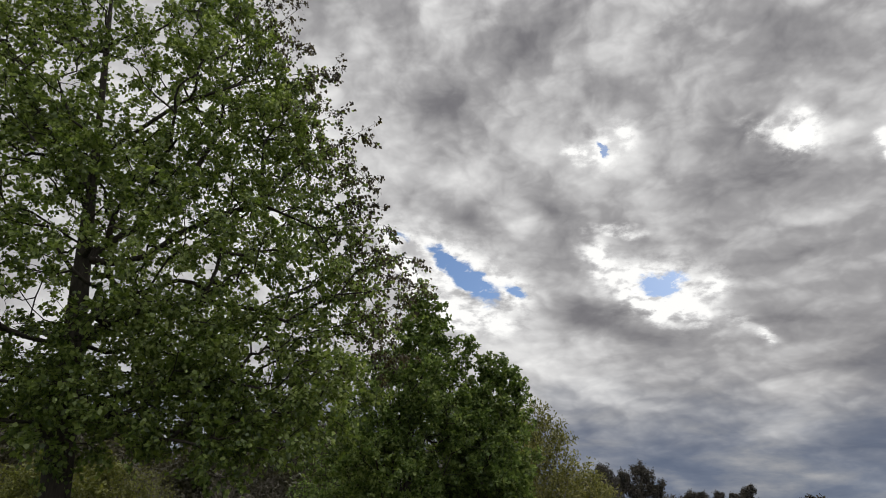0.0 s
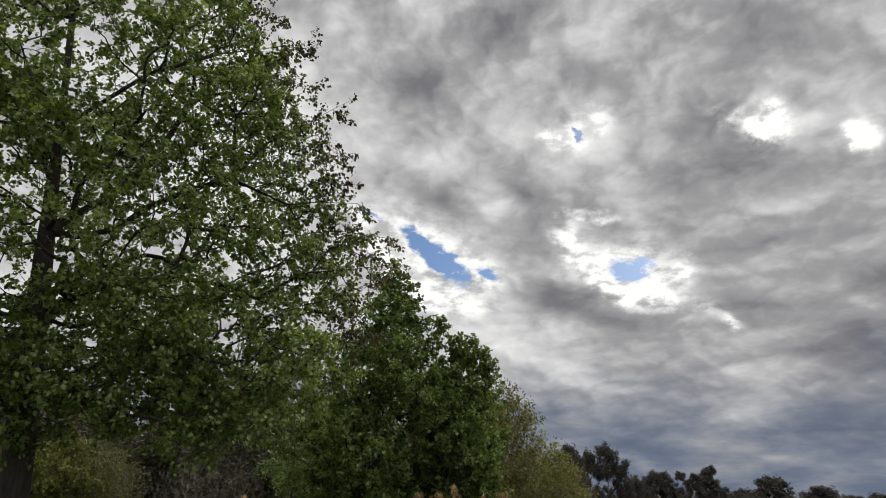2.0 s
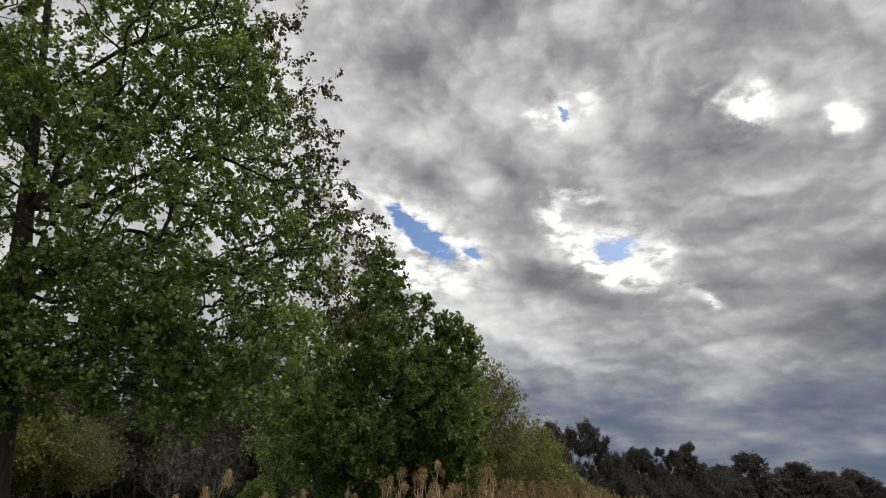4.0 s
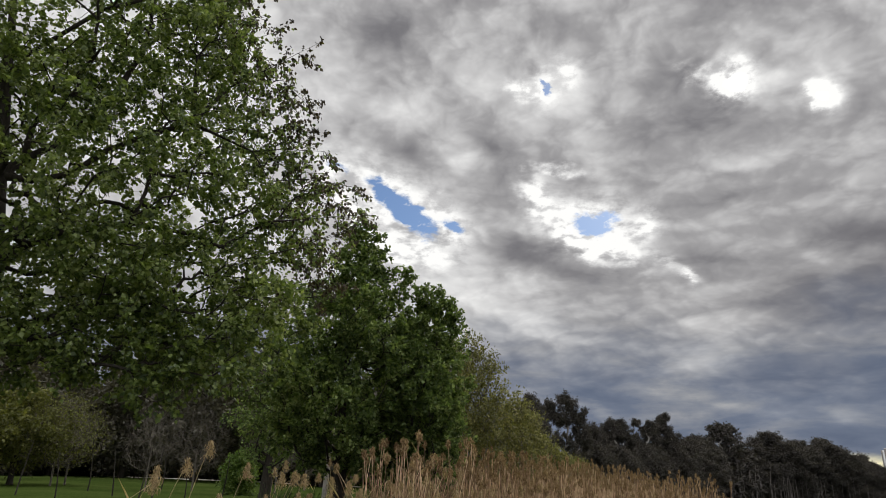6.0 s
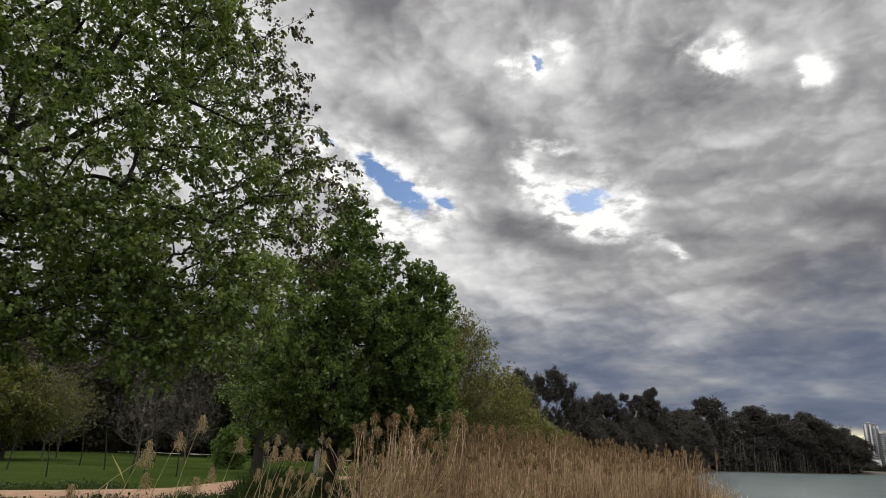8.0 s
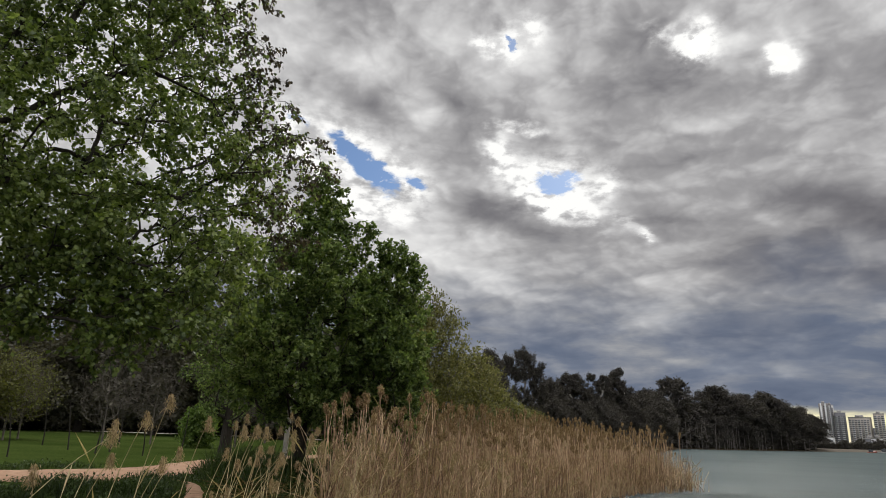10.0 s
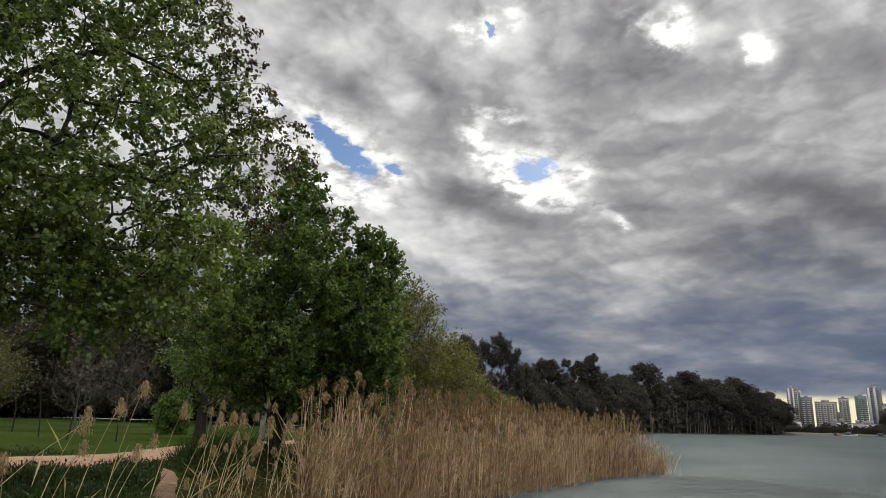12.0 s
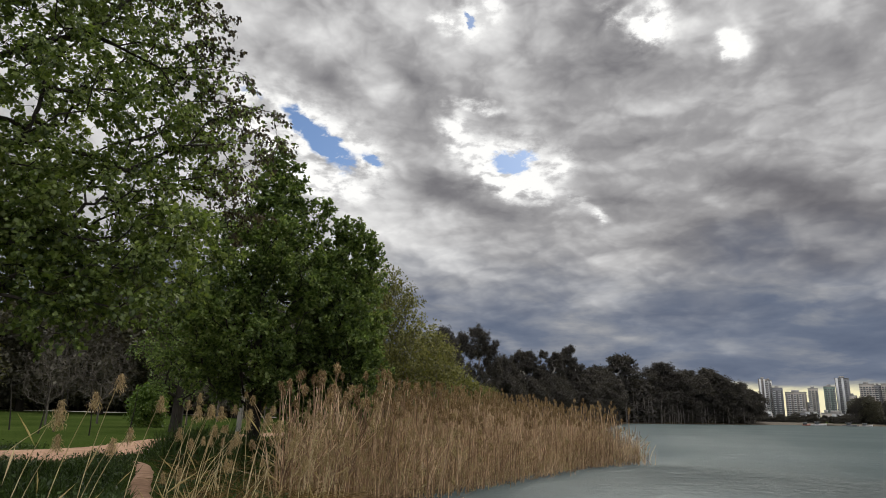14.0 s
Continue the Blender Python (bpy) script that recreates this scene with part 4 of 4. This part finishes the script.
def reed_bed():
    rng = np.random.default_rng(77)
    stems, blades, plumes, pale = Soup(), Soup(), Soup(), Soup()
    count = 0
    while count < 5600:
        x, y = rng.uniform(-4, 11), 13.5 + 35 * rng.uniform() ** 1.25
        if not in_bed(x + rng.normal(0, 0.25), y + rng.normal(0, 0.25)):
            continue
        count += 1
        z = max(hz(x, y), -0.35) - 0.03
        tall = np.interp(y, [14, 18, 24, 30, 40], [2.9, 3.1, 3.05, 2.95, 3.0]) * rng.uniform(0.72, 1.05)
        low = rng.uniform() < 0.42
        tall *= np.interp(x, [8.6, 10.4], [1.0, 0.5]) * np.interp(x, [-3.6, -2.0], [0.8, 1.0])
        mop = rng.uniform() < ((0.34 if y < 21 else 0.05) if low else 0.34) and x < 9.0
        h = tall * (rng.uniform(0.45, 0.85) if low else rng.uniform(0.95, 1.06) if mop else rng.uniform(0.72, 0.92))
        lean = rng.normal(0.05, 0.17, 2) * (2.4 if low else 1)
        reed_parts(rng, stems, blades, pale if low else plumes, x, y, z, h, lean, 84 if mop else 0, 2, 0.0125 if y < 24 else 0.0145, 3, rng.uniform(0.24, 0.36) if y < 22 else rng.uniform(0.18, 0.27), 0.026, 1.5)
    # broken and bent stalks low in the bed
    count = 0
    while count < 3200:
        x, y = rng.uniform(-4, 10), 13.5 + 18 * rng.uniform() ** 1.1
        if not in_bed(x, y):
            continue
        count += 1
        reed_parts(rng, stems, blades, plumes, x, y, max(hz(x, y), -0.35) - 0.03, rng.uniform(0.4, 1.5), rng.normal(0, 0.55, 2), 10 if count % 5 == 0 else 0, 2, 0.009, 3, 0.2, 0.018, 1.5)
    ob = thing("reed_bed", (0, 0, 0), "dense bed of dry straw-coloured reeds in the shallows", "reeds", kind="stuff")
    part("stalks", stems.mesh("stalks", REED_STEM), ob)
    part("blades", blades.mesh("blades", REED_LEAF), ob)
    part("plumes", plumes.mesh("plumes", REED_PLUME_FAR), ob, "dark brown plumes along the top")
    part("plumes", pale.mesh("plumes", REED_PLUME), ob, "pale fluffy plumes of the shorter reeds")


reed_bed()


def lone_reed(x, y, h, lean, rng, head=0.165, label="tall dry reed with a drooping brown plume"):
    z = hz(x, y)
    ob = thing("reed", (x, y, z - 0.02), label, "reed", "single reeds on the bank")
    a, b, c = Soup(), Soup(), Soup()
    reed_parts(rng, a, b, c, 0, 0, 0, h, lean, 340, 1, 0.0075, 8, head * 1.05, 0.0055)
    stalk = part("stalk", a.mesh("stalk", REED_PALE, True), ob)
    part("dry_leaf", b.mesh("dry_leaf", REED_LEAF), stalk)
    tagged(part("plume", c.mesh("plume", REED_PLUME), ob), kind="stuff")
    return ob


rng = np.random.default_rng(91)
# top of the stalk: bearing, distance, height of the tip; and its lean
for a, d, zt, lx in [(-31.1, 6.6, 2.19, 1.0), (-30.2, 7.0, 2.2, 0.35), (-27.4, 7.0, 2.29, 0.42), (-25.4, 7.0, 2.46, 0.40), (-23.4, 7.4, 2.26, 0.22), (-19.8, 7.6, 2.2, 0.4), (-19.2, 8.2, 2.2, 0.35), (-18.2, 8.6, 2.18, 0.3), (-15.8, 9.0, 2.15, 0.25), (-32.4, 6.4, 1.85, 0.2),
                     (-30.0, 7.4, 1.88, 0.3), (-25.2, 7.8, 1.95, 0.4), (-26.0, 7.4, 1.86, 0.35), (-14.7, 8.6, 2.1, 0.2), (-13.6, 9.5, 2.0, 0.15), (-21.8, 9.2, 1.9, 0.2), (-20.8, 9.6, 1.75, 0.2), (-17.4, 8.2, 1.9, 0.35)]:
    x, y = math.sin(radians(a)) * d - lx * 0.8, math.cos(radians(a)) * d
    lone_reed(x, y, zt - hz(x, y), (lx, rng.normal(0, 0.12)), rng)
for i in range(46):
    f = rng.uniform(0, 1)
    a, d = -22 + 13 * f + rng.normal(0, 1.2), rng.uniform(8.5, 14.5)
    x, y = math.sin(radians(a)) * d, math.cos(radians(a)) * d
    lone_reed(x, y, rng.uniform(0.75, 1.75) * np.interp(d, [8.5, 14.5], [0.85, 1.2]), (rng.normal(0.2, 0.2), rng.normal(0, 0.15)), rng, rng.uniform(0.12, 0.18))


# ---- grass and herbs on the bank ----
def bank_grass():
    rng = np.random.default_rng(15)
    s = Soup()
    n = 80000
    a, d = np.radians(rng.uniform(-56, -6, n)), 5.5 + 19 * rng.uniform(0, 1, n) ** 1.2
    x, y = np.sin(a) * d, np.cos(a) * d
    track = np.array([(-9.3, 19.2), (-7.8, 18.2), (-6.6, 15.6), (-5.8, 13.4), (-4.5, 10.8), (-3.2, 8.0), (-1.5, 4.0)])
    road = np.array([(-24, 9.2), (-15, 14.3), (-11.4, 17.3), (-10.5, 20.5), (-10.6, 23.8), (-10.8, 27.5)])

    def gap(line):
        best = np.full(len(x), 1e9)
        for (ax, ay), (bx, by) in zip(line[:-1], line[1:]):
            k = np.clip(((x - ax) * (bx - ax) + (y - ay) * (by - ay)) / ((bx - ax) ** 2 + (by - ay) ** 2), 0, 1)
            best = np.minimum(best, np.hypot(x - ax - k * (bx - ax), y - ay - k * (by - ay)))
        return best

    keep = (gap(track) > 0.2 + rng.uniform(0, 0.2, n)) & (gap(road) > 1.6) & (inland(x, y) > 1.5) & ((np.degrees(np.arctan2(x, y)) < -20 + rng.normal(0, 1.5, n)) | (d > 16.5) | (rng.uniform(0, 1, n) < 0.12))
    x, y, d = x[keep], y[keep], d[keep]
    n = len(x)
    z = height_at(x, y)
    clump = np.array([noise.noise(Vector((px_ * 0.6, py_ * 0.6, 3.0))) for px_, py_ in zip(x, y)])
    tall = np.clip(0.30 + clump * 0.75, 0.06, 0.8) * np.interp(np.hypot(x, y), [6, 14, 18], [1.0, 0.9, 0.5])
    tall += 0.6 * np.exp(-((x + 7.8) ** 2 + (y - 22.2) ** 2) / 3.2) + 0.45 * np.exp(-((x + 6.3) ** 2 + (y - 18.6) ** 2) / 2.0)
    bear = np.degrees(np.arctan2(x, y))
    tall += 0.42 * np.exp(-((np.hypot(x, y) - 18.6) / 1.3) ** 2) * ((bear > -22.5) & (bear < -11))
    at = np.column_stack([x, y, z - 0.02])
    dirn = np.column_stack([rng.normal(0.12, 0.45, n), rng.normal(0, 0.45, n), np.ones(n)])
    leaves(s, at, dirn, np.column_stack([rng.normal(0, 1, n), rng.normal(0, 1, n), np.full(n, 0.4)]), tall * rng.uniform(0.6, 1.3, n), rng.uniform(0.012, 0.03, n), 0.03)
    # broad leaves of the herbs among it
    m = rng.integers(0, n, 24000)
    at2 = at[m] + np.column_stack([rng.normal(0, 0.05, (24000, 2)), tall[m] * rng.uniform(0.3, 1.05, 24000)])
    leaves(s, at2, rng.normal(0, 1, (24000, 3)) + np.array([0, 0, 0.2]), rng.normal(0, 0.6, (24000, 3)) + np.array([0, 0, 1]), rng.uniform(0.05, 0.11, 24000), rng.uniform(0.03, 0.06, 24000))
    tagged(new("bank_grass", s.mesh("bank_grass", GRASS_BLADE)), "tall dark green grass and herbs on the bank", "grass", kind="stuff")


bank_grass()


def reed_litter():
    """Fallen straw under the reeds."""
    rng = np.random.default_rng(16)
    s = Soup()
    n = 7000
    a, d = np.radians(rng.uniform(-23, -2, n)), rng.uniform(7, 18, n)
    x, y = np.sin(a) * d, np.cos(a) * d
    track = np.interp(y, [4.0, 8.0, 10.8, 13.4, 15.6, 18.2], [-1.5, -3.2, -4.5, -5.8, -6.6, -7.8])
    ok = (inland(x, y) > 0.1) & (np.abs(x - track) > 0.6)
    x, y = x[ok], y[ok]
    n = len(x)
    at = np.column_stack([x, y, height_at(x, y) + rng.uniform(0.0, 0.16, n)])
    turn = rng.uniform(0, 6.28, n)
    leaves(s, at, np.column_stack([np.cos(turn), np.sin(turn), rng.normal(0.12, 0.25, n)]), np.tile([0.0, 0.1, 1.0], (n, 1)), rng.uniform(0.2, 0.9, n), rng.uniform(0.010, 0.025, n), 0.02)
    tagged(new("reed_litter", s.mesh("reed_litter", REED_PLUME_FAR)), "fallen brown reed straw littering the bank", "reed straw", kind="stuff")


reed_litter()


# ---- the city across the lake ----
def facade(name, a, b):
    return plain_material(name, a, b, 0.12, 0.85, 0.1, 0.02)


WALLS = {"g": facade("plaster_grey_brown", (0.16, 0.14, 0.13), (0.24, 0.21, 0.20)), "w": facade("plaster_white", (0.40, 0.40, 0.405), (0.54, 0.54, 0.54)), "d": facade("plaster_dark_grey", (0.10, 0.10, 0.11), (0.18, 0.18, 0.19)),
         "b": facade("plaster_beige", (0.25, 0.225, 0.20), (0.37, 0.34, 0.31)), "n": facade("plaster_green_grey", (0.10, 0.14, 0.12), (0.17, 0.22, 0.19))}
GLASS_FAR = plain_material("far_window_glass", (0.06, 0.062, 0.07), (0.15, 0.15, 0.16), 0.3, 0.15, 0.0, 0.01, 0.8)
ROOF = plain_material("flat_roof_concrete", (0.22, 0.21, 0.20), (0.34, 0.33, 0.32), 0.5)


def box_soup(s, x0, x1, y0, y1, z0, z1):
    v = [(x, y, z) for z in (z0, z1) for x, y in ((x0, y0), (x1, y0), (x1, y1), (x0, y1))]
    s.add(v, [[0, 1, 5, 4], [1, 2, 6, 5], [2, 3, 7, 6], [3, 0, 4, 7], [4, 5, 6, 7], [3, 2, 1, 0]])


def tower(x, y, w, h, k, label, seed):
    rng = np.random.default_rng(seed)
    ob = thing("low_house" if h < 20 else "apartment_tower", (x, y, hz(x, y) - 0.3), label, "building", "towers across the lake")
    ob.rotation_euler[2] = -math.atan2(x, y) + rng.uniform(-0.25, 0.25)
    dep = w * rng.uniform(0.7, 1.0)
    s = Soup()
    box_soup(s, -w / 2, w / 2, -dep / 2, dep / 2, 0, h)
    part("wall", s.mesh("wall", WALLS[k]), ob)
    s = Soup()
    box_soup(s, -w * 0.52, w * 0.52, -dep * 0.52, dep * 0.52, h, h + 0.9)
    roof = part("roof", s.mesh("roof", ROOF), ob)
    s = Soup()
    box_soup(s, -w * 0.2, w * 0.15, -dep * 0.2, dep * 0.25, h + 0.9, h + 4.0)
    part("machine_room", s.mesh("machine_room", ROOF), roof)
    panes, slabs = Soup(), Soup()
    bays = max(2, int(w / 3.6))
    for i in range(bays):
        c = -w / 2 + (i + 0.5) * w / bays
        for f in range(int((h - 3) / 3.1)):
            box_soup(panes, c - w / bays * 0.33, c + w / bays * 0.33, -dep / 2 - 0.06, -dep / 2 + 0.3, 2.6 + f * 3.1, 4.5 + f * 3.1)
        if i % 2 == seed % 2:
            for f in range(int((h - 3) / 3.1)):
                box_soup(slabs, c - w / bays * 0.46, c + w / bays * 0.46, -dep / 2 - 1.3, -dep / 2, 1.9 + f * 3.1, 2.9 + f * 3.1)
    for f in range(int((h - 3) / 3.1)):
        for c in (-0.25, 0.25):
            box_soup(panes, -w / 2 - 0.06, -w / 2 + 0.3, c * dep - dep * 0.15, c * dep + dep * 0.15, 2.6 + f * 3.1, 4.5 + f * 3.1)
    if h > 60:
        # dark and light upright bands over the full height
        band = Soup()
        for c, q in ((-0.34, 0.18), (0.14, 0.16)):
            box_soup(band, w * (c - q / 2), w * (c + q / 2), -dep / 2 - 1.5, -dep / 2 + 0.4, 0, h + 0.6)
        part("upright_band", band.mesh("upright_band", WALLS["d" if k in "wb" else "w"]), ob)
    tagged(part("window_grid", panes.mesh("window_grid", GLASS_FAR), ob), kind="stuff")
    if slabs.v:
        tagged(part("balcony_grid", slabs.mesh("balcony_grid", WALLS["w" if k != "w" else "b"]), ob), kind="stuff")


for i, (x, y, w, h, k) in enumerate([(542, 1116, 13, 66, "g"), (550, 1112, 9, 64, "w"), (560, 1106, 15, 52, "d"), (584, 1094, 28, 45, "b"), (606, 1082, 14, 51, "b"), (626, 1070, 15, 54, "n"), (642, 1060, 17, 67, "d"), (670, 1044, 19, 58, "b"), (682, 1036, 10, 56, "d"),
                                     (698, 1024, 28, 58, "b"), (652, 1054, 12, 40, "b"), (575, 1180, 30, 34, "b"), (612, 1130, 24, 30, "d"), (720, 1080, 26, 50, "w")]):
    tower(x, y, w, h, k, {"g": "grey-brown high-rise apartment tower across the lake", "w": "white slab apartment tower across the lake", "d": "dark grey apartment tower across the lake", "b": "beige apartment block across the lake", "n": "green-grey apartment tower across the lake"}[k], 300 + i)
ribbon("far_bank", [(126, 279), (148, 302), (168, 322), (186, 336), (240, 357), (320, 388), (420, 396)], [10, 15, 12, 7, 9, 9, 9], plain_material("dry_brown_bank", (0.035, 0.027, 0.017), (0.085, 0.064, 0.038), 0.6, 0.95), "brown strip of dry reeds and earth on the far shore", "bank", 0.35, 9)


# ---- small boats moored off the far shore ----
BOAT_WHITE = plain_material("boat_white_paint", (0.24, 0.24, 0.235), (0.38, 0.38, 0.37), 1.5, 0.5, 0.1, 0.01)
BOAT_RED = plain_material("boat_rust_red_paint", (0.14, 0.045, 0.03), (0.22, 0.075, 0.05), 1.5, 0.6, 0.1, 0.01)
BOAT_DARK = plain_material("boat_dark_cabin", (0.04, 0.045, 0.05), (0.09, 0.095, 0.10), 1.5, 0.4, 0.1, 0.01)


def boat(x, y, length, hull_mat, turn, label):
    """A small open boat: a tapered hull with a sheer line, a cabin with a roof, a short mast."""
    ob = thing("boat", (x, y, -0.12), label, "boat", "boats on the far shore")
    ob.rotation_euler[2] = turn
    v, q = [], []
    for i in range(9):
        f = i / 8
        half = 0.16 * length * math.sin(math.pi * (0.18 + 0.82 * (1 - f))) ** 0.6 + 0.02
        rise = 0.10 * length + 0.09 * length * f ** 3
        px_ = (f - 0.5) * length
        v += [(px_, -half, rise), (px_, -half * 0.7, 0.0), (px_, half * 0.7, 0.0), (px_, half, rise), (px_, half * 0.85, rise * 0.92), (px_, -half * 0.85, rise * 0.92)]
        if i:
            q += [[(i - 1) * 6 + k, i * 6 + k, i * 6 + (k + 1) % 6, (i - 1) * 6 + (k + 1) % 6] for k in range(6)]
    q += [[0, 1, 2, 3], [0, 3, 4, 5], [51, 50, 49, 48], [53, 52, 51, 48]]
    part("hull", mesh_of("hull", v, q, None, hull_mat), ob)
    c = Soup()
    box_soup(c, -0.22 * length, 0.08 * length, -0.09 * length, 0.09 * length, 0.08 * length, 0.27 * length)
    cabin = part("cabin", c.mesh("cabin", BOAT_DARK), ob)
    c = Soup()
    box_soup(c, -0.26 * length, 0.12 * length, -0.11 * length, 0.11 * length, 0.27 * length, 0.29 * length)
    part("cabin_roof", c.mesh("cabin_roof", BOAT_WHITE), cabin)
    c = Soup()
    tubes(c, [(0.14 * length, 0, 0.08 * length)], [(0.14 * length, 0, 0.62 * length)], [0.06], [0.035], 6)
    part("mast", c.mesh("mast", BOAT_DARK), ob)


for x, y, length, mat, turn, label in [(171.0, 304.0, 6.5, BOAT_WHITE, -0.5, "small white boat moored by the far shore"), (164.5, 302.5, 5.0, BOAT_RED, 0.4, "small rust-red boat moored by the far shore"), (190.0, 312.0, 6.0, BOAT_DARK, -0.3, "small dark boat moored by the far shore"), (200.0, 316.0, 5.5, BOAT_WHITE, -0.8, "small white boat moored by the far shore")]:
    boat(x, y, length, mat, turn, label)
# low houses, trees and dry reeds along the city's shore
for i in range(30):
    f = i / 29
    x, y = 330 + 330 * f + rng.uniform(-8, 8), 800 - 90 * f + rng.uniform(-40, 40)
    tower(x, y, rng.uniform(8, 15), rng.uniform(6.6, 10), "bwd"[i % 3], "small low house near the far shore", 400 + i)
for i in range(60):
    f = rng.uniform(0, 1)
    x, y = 205 + 170 * f, 362 + 66 * f + rng.uniform(4, 40)
    k = np.interp(f, [0, 0.4, 0.7, 1], [0.22, 0.3, 0.75, 0.9]) * rng.uniform(0.8, 1.2)
    copied(dark_b if i % 3 == 0 else gum_f, x, y, (k * 1.3, k), rng.uniform(0, 6.28))
# the dark clump of tall trees at the water on the city's side
for i in range(16):
    f = rng.uniform(0, 1)
    k = rng.uniform(0.9, 1.35)
    copied(dark_a if i % 3 else gum_d, 232 + 70 * f, 368 + 26 * f + rng.uniform(0, 16), (k, k), rng.uniform(0, 6.28))
# low dark greenery before the houses
for i in range(44):
    f = (i + rng.uniform(0, 1)) / 44
    k = rng.uniform(0.35, 0.7)
    copied(gum_f, 290 + 260 * f, 610 - 90 * f + rng.uniform(-20, 20), (k * 1.6, k), rng.uniform(0, 6.28))
# scrub behind the sandy spit and along the city's shore
for i in range(56):
    f = (i + rng.uniform(0, 1)) / 56
    k = rng.uniform(0.20, 0.42)
    x, y = np.interp(f, [0, 0.3, 1], [150, 190, 330]), np.interp(f, [0, 0.3, 1], [322, 352, 402])
    copied(gum_f, x + rng.uniform(-3, 3), y + rng.uniform(0, 9), (k * 1.5, k), rng.uniform(0, 6.28))
